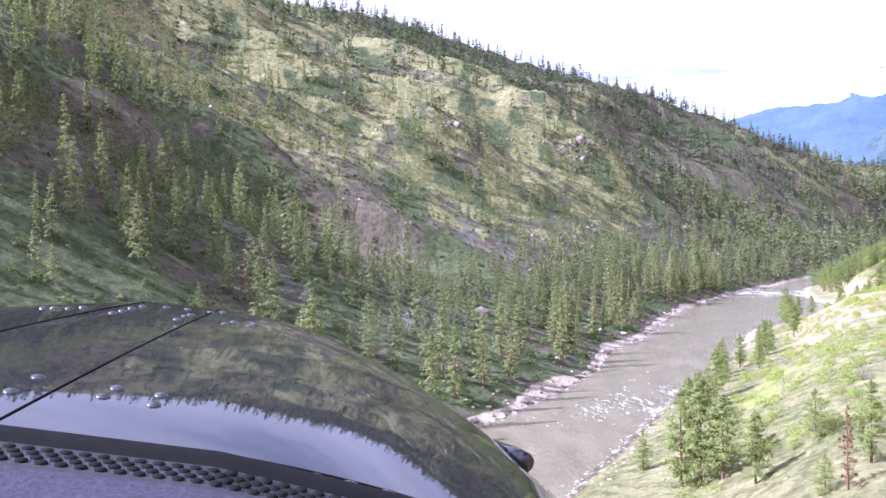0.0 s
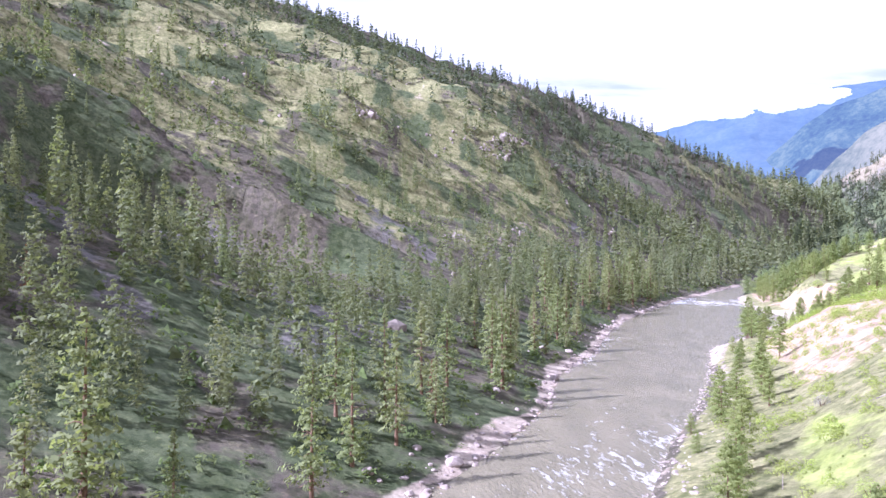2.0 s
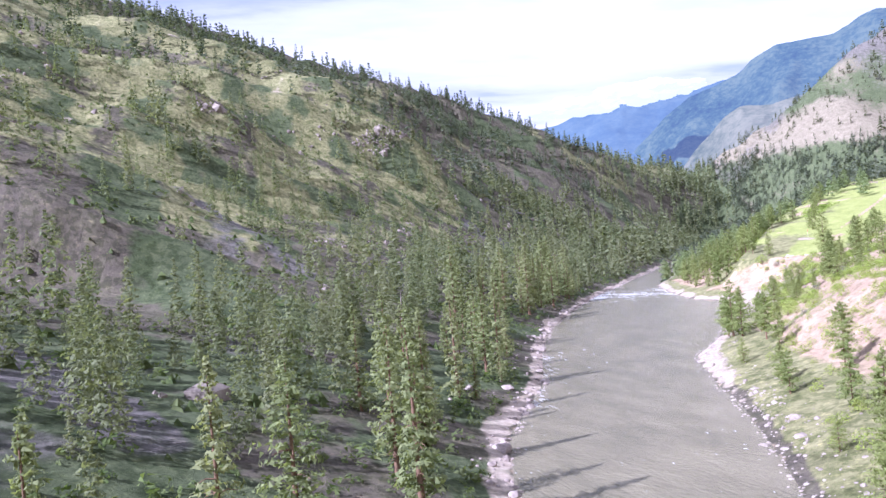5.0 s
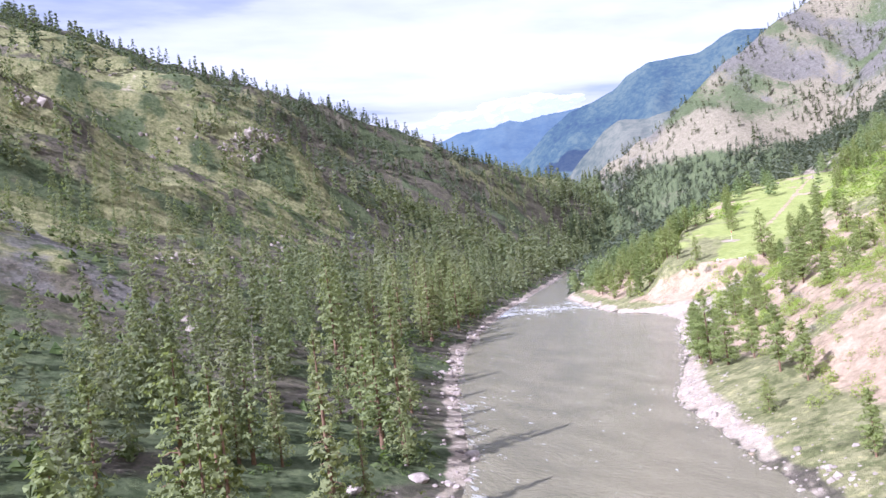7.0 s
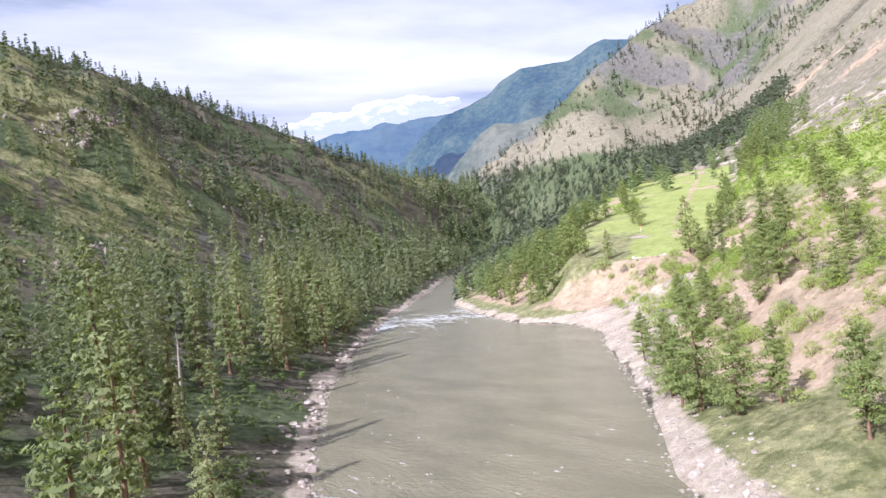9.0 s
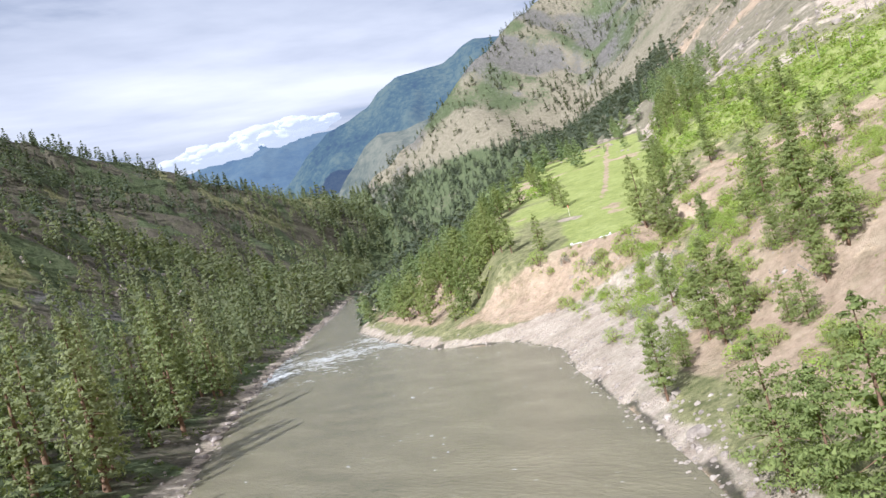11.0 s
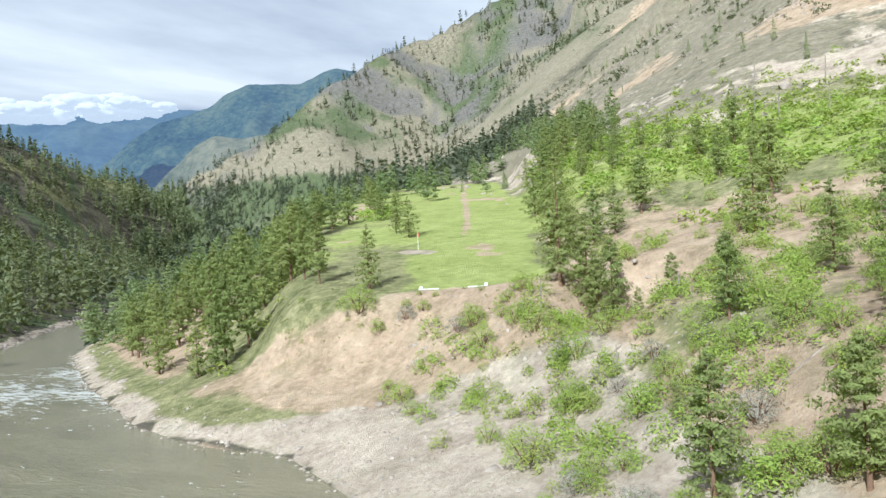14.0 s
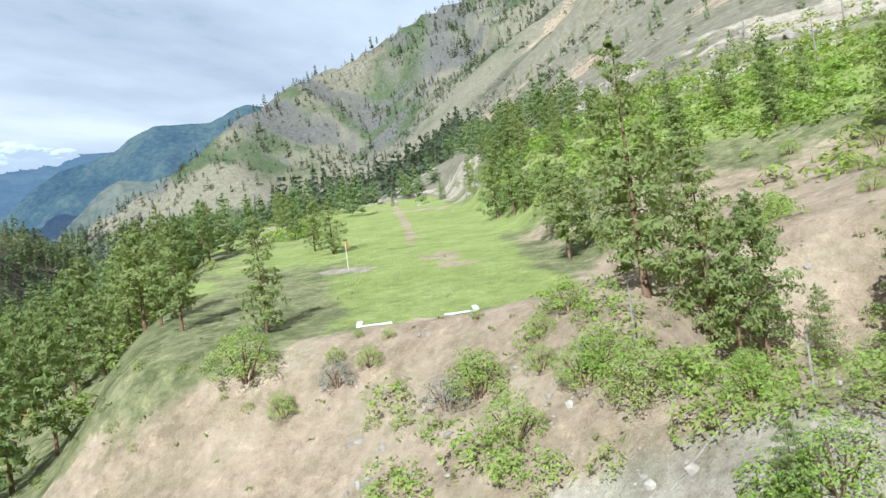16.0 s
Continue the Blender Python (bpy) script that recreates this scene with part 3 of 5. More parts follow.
tagged(new("backdrop_cloud", cloud_mesh()), "white bank of low cloud against the mountain", "cloud", kind="structure").matrix_world = Matrix.Translation(cloud_at) @ pose(0, 0, 0, 0, 0, -30)

# ---- trees ----
def pads(rs, centres, outs, radii, size, leaves, flat=0.6, lift=0.3, slim=0.5):
    """Tufts of needles or leaves: small triangles over flattened balls, each facing away from the middle of its tuft."""
    n = len(centres) * leaves
    way = rs.normal(0, 1, (n, 3)) + np.repeat(outs, leaves, 0) * 0.7 + (0, 0, lift)
    way /= np.linalg.norm(way, axis=1, keepdims=True) + 1e-9
    p = np.repeat(centres, leaves, 0) + way * np.repeat(radii, leaves)[:, None] * (1, 1, flat) * rs.uniform(0.45, 1.05, (n, 1))
    face = way + np.repeat(outs, leaves, 0) * 0.4 + (0, 0, 0.3) + rs.normal(0, 0.38, (n, 3))
    face /= np.linalg.norm(face, axis=1, keepdims=True) + 1e-9
    along = np.cross(face, rs.normal(0, 1, (n, 3)))
    along /= np.linalg.norm(along, axis=1, keepdims=True) + 1e-9
    across = np.cross(face, along)
    s = np.repeat(size, leaves)[:, None] * rs.uniform(0.65, 1.3, (n, 1))
    v = np.stack([p + along * s * 1.3, p - along * s * 0.6 + across * s * slim, p - along * s * 0.6 - across * s * slim], 1)
    return v.reshape(-1, 3), np.arange(3 * n).reshape(-1, 3)


def pine_arrays(seed, limbs, steps, leaves, size, low=0.15, wide=0.2, full=0.5, gappy=0.1):
    """The needles of a conifer one metre high. full: 0 a narrow cone, 1 an oval ponderosa crown."""
    rs = np.random.default_rng(seed)
    cs, os, rs_, ss = [], [], [], []
    lop = rs.uniform(0, 6.28)
    for n in range(limbs):
        u = min(1.0, max(0.0, (n + rs.uniform(-0.5, 0.5)) / (limbs - 1)))
        z = low + (0.965 - low) * u
        oval = min(1.0, (u + 0.10) / 0.34) ** 0.6 * (1 - max(0.0, (u - 0.25) / 0.75) ** 2.0) ** 0.75
        cone = min(1.0, (u + 0.08) / 0.16) ** 0.5 * (1 - u) ** 0.85
        r = wide * (full * oval + (1 - full) * cone) + 0.012
        if rs.random() < gappy:
            continue
        a = n * 2.39996 + rs.normal(0, 0.35)
        reach = r * rs.uniform(0.66, 1.15) * (1 + 0.14 * math.cos(a - lop))
        out = np.array((math.cos(a), math.sin(a), 0))
        rise = (0.45 * u - 0.22 * (1 - u)) * reach
        for k in range(steps):
            q = 0.64 if steps == 1 else 0.34 + 0.52 * k / (steps - 1)
            cs.append(out * reach * q + (0, 0, z + rise * q + rs.normal(0, 0.006)))
            os.append(out * (0.5 + 0.5 * q))
            rs_.append(((0.5 if steps == 1 else 0.37) * reach + 0.008) * rs.uniform(0.8, 1.2))
            ss.append(size * (0.42 + 0.58 * r / wide) * rs.uniform(0.85, 1.15))
    for z in (0.955, 0.985):
        cs.append(np.array((0, 0, z))), os.append(np.array((0, 0, 1.0))), rs_.append(0.014), ss.append(size * 0.6)
    return pads(rs, np.array(cs), np.array(os), np.array(rs_), np.array(ss), leaves, 0.48)


def bush_arrays(seed, tufts, leaves, size, wide=0.5):
    """The leaves of a bush one metre high: a low dome of leafy tufts with an uneven outline."""
    rs = np.random.default_rng(seed)
    cs, os, rr = [], [], []
    for n in range(tufts):
        up = (n + 0.5) / tufts
        a = n * 2.39996 + rs.normal(0, 0.3)
        ring = math.sqrt(max(0.0, 1 - up**2))
        grow = rs.uniform(0.72, 1.12)
        out = np.array((ring * math.cos(a), ring * math.sin(a), up))
        cs.append(out * (wide * 0.78, wide * 0.78, 0.72) * grow + (0, 0, 0.10)), os.append(out), rr.append((0.62 / tufts**0.5 + 0.07) * rs.uniform(0.8, 1.25))
    return pads(rs, np.array(cs), np.array(os), np.array(rr), np.full(tufts, size), leaves, 0.8, 0.15)


def tier_arrays(seed, tiers, sides, low=0.06, wide=0.13, ragged=0.35):
    """Overlapping ragged skirts of branches, for a conifer one metre high."""
    rs = np.random.default_rng(seed)
    v, f = [], []
    for n in range(tiers):
        u = n / tiers
        z = low + (0.97 - low) * u
        r = wide * (1 - u) ** 0.85 * rs.uniform(0.8, 1.15) * (0.75 if n == 0 else 1) + 0.012
        tip = min(1.0, z + (0.97 - low) / tiers * rs.uniform(1.9, 2.5))
        lean = rs.normal(0, 0.012, 2)
        base = len(v)
        v.append((lean[0], lean[1], tip if n < tiers - 1 else 1.0))
        turn = rs.uniform(0, 6.28)
        for k in range(2 * sides):
            q = r * (rs.uniform(1 - ragged * 0.4, 1 + ragged) if k % 2 == 0 else rs.uniform(0.42, 0.68))
            a = turn + 3.1416 * k / sides + rs.normal(0, 0.1)
            v.append((q * math.cos(a) + lean[0], q * math.sin(a) + lean[1], z + (rs.uniform(-0.03, 0.005) if k % 2 == 0 else rs.uniform(0.0, 0.03))))
        f += [(base, base + 1 + k, base + 1 + (k + 1) % (2 * sides)) for k in range(2 * sides)]
    return np.array(v), np.array(f)


def trunk_arrays(sides=6, r0=0.017, top=0.93, lean=0.0, rings=5):
    v, f = [], []
    for n in range(rings):
        u = n / (rings - 1)
        r = r0 * (1.25 if n == 0 else 1 - 0.9 * u)
        for k in range(sides):
            a = 6.2832 * k / sides
            v.append((r * math.cos(a) + lean * u * u, r * math.sin(a), u * top - (0.03 if n == 0 else 0)))
    for n in range(rings - 1):
        for k in range(sides):
            a, b = n * sides + k, n * sides + (k + 1) % sides
            f.append((a, b, b + sides, a + sides))
    return np.array(v), np.array(f)


def planted(template, x, y, z, tall, wide, turn):
    """Many copies of a template's arrays as one set of vertices and faces."""
    v, f = template
    c, s = np.cos(turn)[:, None], np.sin(turn)[:, None]
    out = np.stack([(v[:, 0] * c - v[:, 1] * s) * wide[:, None] + x[:, None], (v[:, 0] * s + v[:, 1] * c) * wide[:, None] + y[:, None], v[:, 2] * tall[:, None] + z[:, None]], 2)
    faces = f[None] + (np.arange(len(x)) * len(v))[:, None, None]
    return out.reshape(-1, 3), faces.reshape(-1, f.shape[1])


def woodland(name, label, category, templates, x, y, tall, material, thin=1.0):
    """Trees past counting, as one mesh."""
    z, n = height(x, y) - 0.3, len(x)
    turn, tint, pick = rng.uniform(0, 6.28, n), rng.uniform(0, 1, n), rng.integers(0, len(templates), n)
    vs, fs, ts, base = [], [], [], 0
    for k, t in enumerate(templates):
        m = pick == k
        v, f = planted(t, x[m], y[m], z[m], tall[m], tall[m] * thin, turn[m])
        vs.append(v), fs.append(f + base), ts.append(np.repeat(tint[m], len(t[0])))
        base += len(v)
    return tagged(new(name, mesh_of(name, np.concatenate(vs), np.concatenate(fs), material, [("tint", np.concatenate(ts))])), label, category, kind="stuff")


def scatter(x0, x1, y0, y1, per_hectare, chance):
    n = int((x1 - x0) * (y1 - y0) / 1e4 * per_hectare)
    x, y = rng.uniform(x0, x1, n), rng.uniform(y0, y1, n)
    keep = rng.random(n) < chance(x, y)
    return x[keep], y[keep]


TINY_TREES = [pine_arrays(160 + n, 13, 1, 3, 0.108, 0.03 + 0.02 * n, 0.098 + 0.009 * n, 0.04 * n, 0.03) for n in range(6)]
FAR_TREES = [pine_arrays(100 + n, 22, 1, 5, 0.062, 0.03 + 0.02 * n, 0.100 + 0.009 * n, 0.04 * n, 0.04) for n in range(5)]
MID_TREES = [pine_arrays(200 + n, 42, 1, 7, 0.033, 0.05 + 0.03 * n, 0.090 + 0.010 * n, 0.06 * n, 0.08) for n in range(5)]
NEAR_TREES = [pine_arrays(220 + n, 52, 2, 7, 0.024, 0.05 + 0.03 * n, 0.100 + 0.011 * n, 0.08 * n, 0.10) for n in range(5)]
GROVE_TREES = [pine_arrays(260 + n, 34, 2, 14, 0.030, 0.12 + 0.04 * n, 0.17 + 0.012 * n, 0.45 + 0.1 * n, 0.10) for n in range(4)]


def shaded_side(x, y):
    dl, dr, dc, zc, river, left, sl, sr = lie(x, y)
    u = dl / (dl + dc + 1e-6)
    spur = np.abs(fbm(sl + 0.5 * dl, dl * 0.25, 150, 3, 5)) * 2
    clump = fbm(x, y, 70, 5, 61)
    sl = sl + 260 * fbm(x, y, 160, 3, 62)
    p = 0.25 + 1.8 * clump + 0.22 * smooth(90, 50, dl) * smooth(230, 330, y) + 0.45 * smooth(70, 35, dl) * smooth(130, 180, y) * smooth(420, 330, y) + 0.42 * smooth(4620, 4480, sl) * smooth(20, 50, dl) + 0.14 * smooth(150, 90, dl) * smooth(420, 520, y) + 0.06 * smooth(4980, 5120, sl) + 0.25 * smooth(0.86, 0.95, u)
    p *= 1 - 0.2 * smooth(4500, 4700, sl) * smooth(5080, 4920, sl) * smooth(120, 190, dl) * smooth(0.97, 0.85, u)
    p += 0.42 * smooth(0.42, 0.62, u) * smooth(4900, 5150, sl)
    p *= 1 - 0.40 * smooth(5600, 5660, sl) * smooth(0.5, 0.62, u)
    return np.where((left & ((dl > 7) | (y > 1150)) & (u < 0.995)), np.clip(p, 0.09, 0.9), np.where(river & (y > 1100) & (height(x, y) > 1), 0.55, 0))


def sunny_side(x, y):
    dl, dr, dc, zc, river, left, sl, sr = lie(x, y)
    a, b = strip_frame(x, y)
    bank = smooth(7, 14, dr) * ((b > terrace_edge(a) + 1 + 4 * np.sin(a / 23)) | (a > 330)) * (y > 478)
    grove = smooth(318, 345, a) * smooth(300, 180, dr)
    far = smooth(540, 680, y) * smooth(440, 340, dr) * np.where(y > 900, smooth(196, 160, height(x, y)), smooth(128, 96, height(x, y))) * np.clip(0.85 + 1.4 * fbm(x, y, 60, 3, 72), 0.35, 1)
    edge = 0.55 * smooth(-26, -34, b) * smooth(-75, -45, b) * smooth(120, 160, a)
    p = np.clip(np.maximum(np.maximum(bank * smooth(120, 60, dr), grove * 0.8), np.maximum(far, edge)), 0, 1)
    return np.where(~river & ~left, p * np.where(y > 800, smooth(200, 165, height(x, y)), 1), 0)


def dotted(x, y):
    dl, dr, dc, zc, river, left, sl, sr = lie(x, y)
    return np.where(~river & ~left, smooth(170, 300, dr) * (1 - 0.72 * smooth(5940, 6000, sr)) * np.clip(0.30 + 2.4 * fbm(x, y, 110, 4, 63), 0.03, 1), 0)


def brushy(x, y):
    dl, dr, dc, zc, river, left, sl, sr = lie(x, y)
    a, b = strip_frame(x, y)
    off = 1 - smooth(-6, 0, a) * smooth(330, 315, a) * np.where(b > 0, smooth(2, -4, b - terrace_edge(a)), smooth(32, 22, -b))
    wob = fbm(x, y, 40, 4, 67)
    p = 1.25 * smooth(85, 110, dr) * smooth(225, 160, dr) * (0.65 + 1.8 * wob) + smooth(12, 20, dr) * smooth(110, 60, dr) * (0.34 + 0.42 * smooth(330, 260, y) + 1.4 * wob)
    p = np.where(~river & ~left, p * off, 0)
    q = smooth(3, 8, dl) * smooth(34, 16, dl) * (0.75 + 1.5 * wob) + 0.34 + 1.6 * wob
    return np.clip(np.where(left & (dl > 4), q, p), 0, 1)


FAR_SHRUBS = [bush_arrays(320 + n, 4, 6, 0.20, 0.55) for n in range(4)]
LOW_SHRUBS = [bush_arrays(300 + n, 6, 8, 0.15, 0.55) for n in range(4)]
SHRUBS = [bush_arrays(310 + n, 19, 12, 0.058, 0.52) for n in range(4)]

tx, ty = scatter(-620, 1250, 60, 1750, 155, shaded_side)
tall = rng.uniform(11, 25, len(tx)) * (0.6 + 0.5 * rng.random(len(tx)))
d_shore = to_line(tx, ty, LEFT)[0]
tall *= 1 + 0.35 * smooth(90, 60, d_shore) * smooth(300, 420, ty)
order = np.argsort(np.where((ty > 120) & (ty < 560), d_shore, 1e6))
BANK_PINES = [(float(tx[n]), float(ty[n]), float(tall[n])) for n in order[:100]]
rest = np.ones(len(tx), bool)
rest[order[:100]] = False
near = rest & (ty < 640) & (d_shore < 200)
far = rest & ~near & ((ty > 800) | (d_shore > 420))
mid = rest & ~near & ~far
high = far & (d_shore > 165 + 60 * fbm(tx, ty, 90, 3, 73))
far = far & ~high
high = high & (rng.random(len(tx)) < 0.72)
woodland("forest", "conifers high up the shaded slope, toned dark for shade", "forest", TINY_TREES, tx[high], ty[high], tall[high], M_SHADE_DARK, 1.4)
woodland("forest", "green conifers on the far shaded bank", "forest", TINY_TREES, tx[far], ty[far], tall[far], M_SHADE_SIDE, 1.25)
woodland("forest", "dark green conifers scattered over the shaded slope", "forest", FAR_TREES, tx[mid], ty[mid], tall[mid], M_SHADE_SIDE, 1.05)
low_bank = near & (ty < 420) & (d_shore < 75)
near = near & ~low_bank
woodland("forest", "green conifers on the lower shaded slope", "forest", MID_TREES, tx[near], ty[near], tall[near], M_SHADE_SIDE, 1.05)
woodland("forest", "leafy young firs close above the shaded shore", "forest", NEAR_TREES, tx[low_bank], ty[low_bank], 0.8 * tall[low_bank], M_SHADE_SIDE, 1.15)
tx, ty = scatter(150, 1900, 300, 2000, 140, sunny_side)
close = ty < 610
edge_order = np.argsort(np.hypot(tx - 271, ty - 470))[:40]
EDGE_PINES = [(float(tx[n]), float(ty[n])) for n in edge_order]
single = np.zeros(len(tx), bool)
single[edge_order] = True
far_grove = ~close
close = close & ~single
woodland("forest", "dense green pines beside the river terrace", "forest", GROVE_TREES, tx[close], ty[close], rng.uniform(11, 18, close.sum()), M_SUN_SIDE, 1.2)
woodland("forest", "pine forest on the valley floor beyond the airstrip", "forest", TINY_TREES, tx[far_grove], ty[far_grove], rng.uniform(12, 22, far_grove.sum()), M_SHADE_DARK, 1.25)
tx, ty = scatter(500, 2000, 200, 1900, 40, lambda x, y: dotted(x, y) * np.maximum(fbm(to_line(x, y, RIGHT)[2] + 0.3 * to_line(x, y, RIGHT)[0], to_line(x, y, RIGHT)[0] * 0.3, 260, 4, 65) > 0.09, np.exp(-((to_line(x, y, RIGHT)[2] - 5925) / 30) ** 2) * 0.55))
woodland("forest", "dark conifers in the gullies of the dry mountain", "forest", TINY_TREES, tx, ty, rng.uniform(6, 14, len(tx)), M_SHADE_DARK, 1.3)
tx, ty = scatter(380, 900, 250, 900, 16, lambda x, y: np.where(to_line(x, y, LEFT)[0] > to_line(x, y, RIGHT)[0], smooth(150, 190, to_line(x, y, RIGHT)[0]) * np.clip(0.35 + 2.4 * fbm(x, y, 60, 4, 66), 0.05, 1), 0))
woodland("forest", "single dark pines on the tan slope above the airstrip", "forest", MID_TREES, tx, ty, rng.uniform(5, 12, len(tx)), M_SUN_SIDE, 1.35)
tx, ty = scatter(200, 2100, -100, 1900, 84, dotted)
woodland("scrub", "dark juniper dots on the dry mountainside", "scrub", FAR_SHRUBS, tx, ty, 1.4 + rng.gamma(1.5, 1.5, len(tx)), M_JUNIPER, 0.95)
tx, ty = scatter(1000, 2100, 850, 1750, 115, lambda x, y: np.where((to_line(x, y, RIGHT)[2] > 5940) & ~in_river(x, y) & (to_line(x, y, LEFT)[0] > to_line(x, y, RIGHT)[0]), np.clip(2.2 * fbm(x, y, 90, 5, 87) + 0.02 + 0.6 * smooth(0.30, 0.5, rib_noise(*to_line(x, y, SPUR)[::2])), 0.11, 0.9) * smooth(60, 130, height(x, y)), 0))
woodland("forest", "scattered conifers over the grey mountain face", "forest", TINY_TREES, tx, ty, 4 + rng.gamma(2.0, 3.2, len(tx)), M_JUNIPER, 1.6)
tx, ty = scatter(-200, 520, 90, 760, 560, brushy)
by_path = (to_line(tx, ty, RIGHT)[0] < 75) & (to_line(tx, ty, LEFT)[0] > to_line(tx, ty, RIGHT)[0]) & (ty < 470)
woodland("scrub", "bright green bushy brush on the sunny bank", "scrub", SHRUBS, tx[by_path], ty[by_path], rng.uniform(0.8, 2.6, by_path.sum()), M_SCRUB, 1.2)
tx, ty = tx[~by_path], ty[~by_path]
def rough_slope(x, y):
    dl, dr, dc, zc, river, left, sl, sr = lie(x, y)
    return np.where(left & (dl > 25), np.clip(0.42 + 2.6 * fbm(x, y, 28, 4, 99), 0.05, 1) * smooth(0.99, 0.95, dl / (dl + dc + 1e-6)), 0)


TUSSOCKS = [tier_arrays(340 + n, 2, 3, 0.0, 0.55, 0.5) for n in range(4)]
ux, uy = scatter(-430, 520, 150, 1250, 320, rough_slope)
woodland("scrub", "low dark brush clumps over the shaded slope", "scrub", TUSSOCKS, ux, uy, rng.uniform(0.7, 2.3, len(ux)), M_SCRUB_DARK, 1.3)
bx, by = scatter(60, 260, 150, 420, 290, lambda x, y: np.where(in_river(x, y) | (to_line(x, y, LEFT)[0] < to_line(x, y, RIGHT)[0]), 0, smooth(5, 11, to_line(x, y, RIGHT)[0]) * smooth(85, 60, to_line(x, y, RIGHT)[0]) * np.clip(0.55 + 2.2 * fbm(x, y, 30, 3, 97), 0, 1)))
woodland("scrub", "round bright green bushes dotting the dry bank", "scrub", SHRUBS, bx, by, rng.uniform(1.3, 3.0, len(bx)), M_SCRUB, 1.15)
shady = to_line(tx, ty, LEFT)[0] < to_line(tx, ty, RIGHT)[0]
woodland("scrub", "dull green undergrowth between the conifers", "scrub", FAR_SHRUBS, tx[shady], ty[shady], rng.uniform(0.8, 2.4, shady.sum()), M_SCRUB_DARK, 1.25)
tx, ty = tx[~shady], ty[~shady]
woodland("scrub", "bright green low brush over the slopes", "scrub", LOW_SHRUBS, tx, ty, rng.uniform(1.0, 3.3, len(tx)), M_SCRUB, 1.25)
tx, ty = scatter(285, 480, 330, 560, 1150, lambda x, y: np.where((to_line(x, y, LEFT)[0] < to_line(x, y, RIGHT)[0]) | (np.abs(strip_frame(x, y)[1]) < 26), 0, smooth(88, 104, to_line(x, y, RIGHT)[0]) * smooth(178, 150, to_line(x, y, RIGHT)[0]) * np.where(strip_frame(x, y)[0] < 60, smooth(100, 118, to_line(x, y, RIGHT)[0]), 1) * np.clip(0.62 + 2.2 * fbm(x, y, 34, 4, 68), 0, 1)))
woodland("scrub", "dense bright green brush belt above the terrace", "scrub", LOW_SHRUBS, tx, ty, rng.uniform(1.3, 3.2, len(tx)), M_BUSH, 1.35)
tx, ty = scatter(30, 340, 70, 480, 3200, lambda x, y: np.where(in_river(x, y) | (to_line(x, y, LEFT)[0] < to_line(x, y, RIGHT)[0]), 0, smooth(9, 22, to_line(x, y, RIGHT)[0]) * smooth(110, 60, to_line(x, y, RIGHT)[0]) * np.clip(0.45 + 2 * fbm(x, y, 14, 3, 69), 0, 1)))
woodland("grass_tufts", "dry grass tufts on the sunny slope", "grass", [bush_arrays(330 + n, 3, 5, 0.28, 0.5) for n in range(3)], tx, ty, rng.uniform(0.15, 0.5, len(tx)), M_STRAW, 1.6)

# ---- things ----
def part(name, me, parent, label="", at=None):
    ob = new(name, me)
    ob.parent = parent
    if at is not None:
        ob.matrix_basis = at
    if label:
        ob["label"] = label
    return ob


def thing(name, label, category, group="", at=None):
    ob = tagged(new(name), label, category, group)
    ob.empty_display_size = 0.5
    if at is not None:
        ob.matrix_basis = at
    return ob


def tube(points, radii, sides=7):
    """A closed tube along points."""
    v, f = [], []
    for n, (p, r) in enumerate(zip(points, radii)):
        a, b = Vector(points[max(n - 1, 0)]), Vector(points[min(n + 1, len(points) - 1)])
        q = (b - a).to_track_quat("Z", "Y")
        for k in range(sides):
            v.append(Vector(p) + q @ Vector((r * math.cos(6.2832 * k / sides), r * math.sin(6.2832 * k / sides), 0)))
    for n in range(len(points) - 1):
        for k in range(sides):
            a, b = n * sides + k, n * sides + (k + 1) % sides
            f.append((a, b, b + sides, a + sides))
    return v, f


def tube_mesh(name, runs, material, sides=7):
    vs, fs = [], []
    for points, radii in runs:
        v, f = tube(points, radii, sides)
        fs += [tuple(i + len(vs) for i in face) for face in f]
        vs += [tuple(p) for p in v]
    return mesh_of(name, vs, fs, material, (), True)


def pine_model(name, label, group, seed, limbs, steps, leaves, size, low, wide, full, gappy, material=None):
    """A pine one metre high; copies are scaled up to their height."""
    tree = thing(name, label, "tree", group)
    tree.scale = (1, 1, 1)
    part("trunk", mesh_of("trunk", *trunk_arrays(7, 0.016, 0.95, 0.01), M_BARK, (), True), tree, "reddish brown bark")
    part("crown", mesh_of("crown", *pine_arrays(seed, limbs, steps, leaves, size, low, wide, full, gappy), material or M_PINE), tree)
    # bare limbs under and between the needles
    rs = np.random.default_rng(seed + 7)
    runs = []
    for n in range(12):
        z, a, s = rs.uniform(low * 0.5, low + 0.4), rs.uniform(0, 6.28), wide * rs.uniform(0.45, 0.8)
        runs.append(([(0, 0, z), (math.cos(a) * s * 0.5, math.sin(a) * s * 0.5, z + 0.01), (math.cos(a) * s, math.sin(a) * s, z - 0.005)], (0.004, 0.003, 0.001)))
    tagged(part("dead_limb_tuft", tube_mesh("dead_limb_tuft", runs, M_BARK, 4), tree), kind="stuff")
    return tree


def stand(model, x, y, tall, wide=1.0, turn=0.0, sink=0.35, tilt=0.0):
    model.scale = (tall * wide, tall * wide, tall)
    ob = copy_thing(model, pose(x, y, ground(x, y) - sink, tilt, 0, turn))
    model.scale = (1, 1, 1)
    return ob


def retire(*models):
    for m in models:
        for o in (*m.children_recursive, m):
            bpy.data.objects.remove(o)


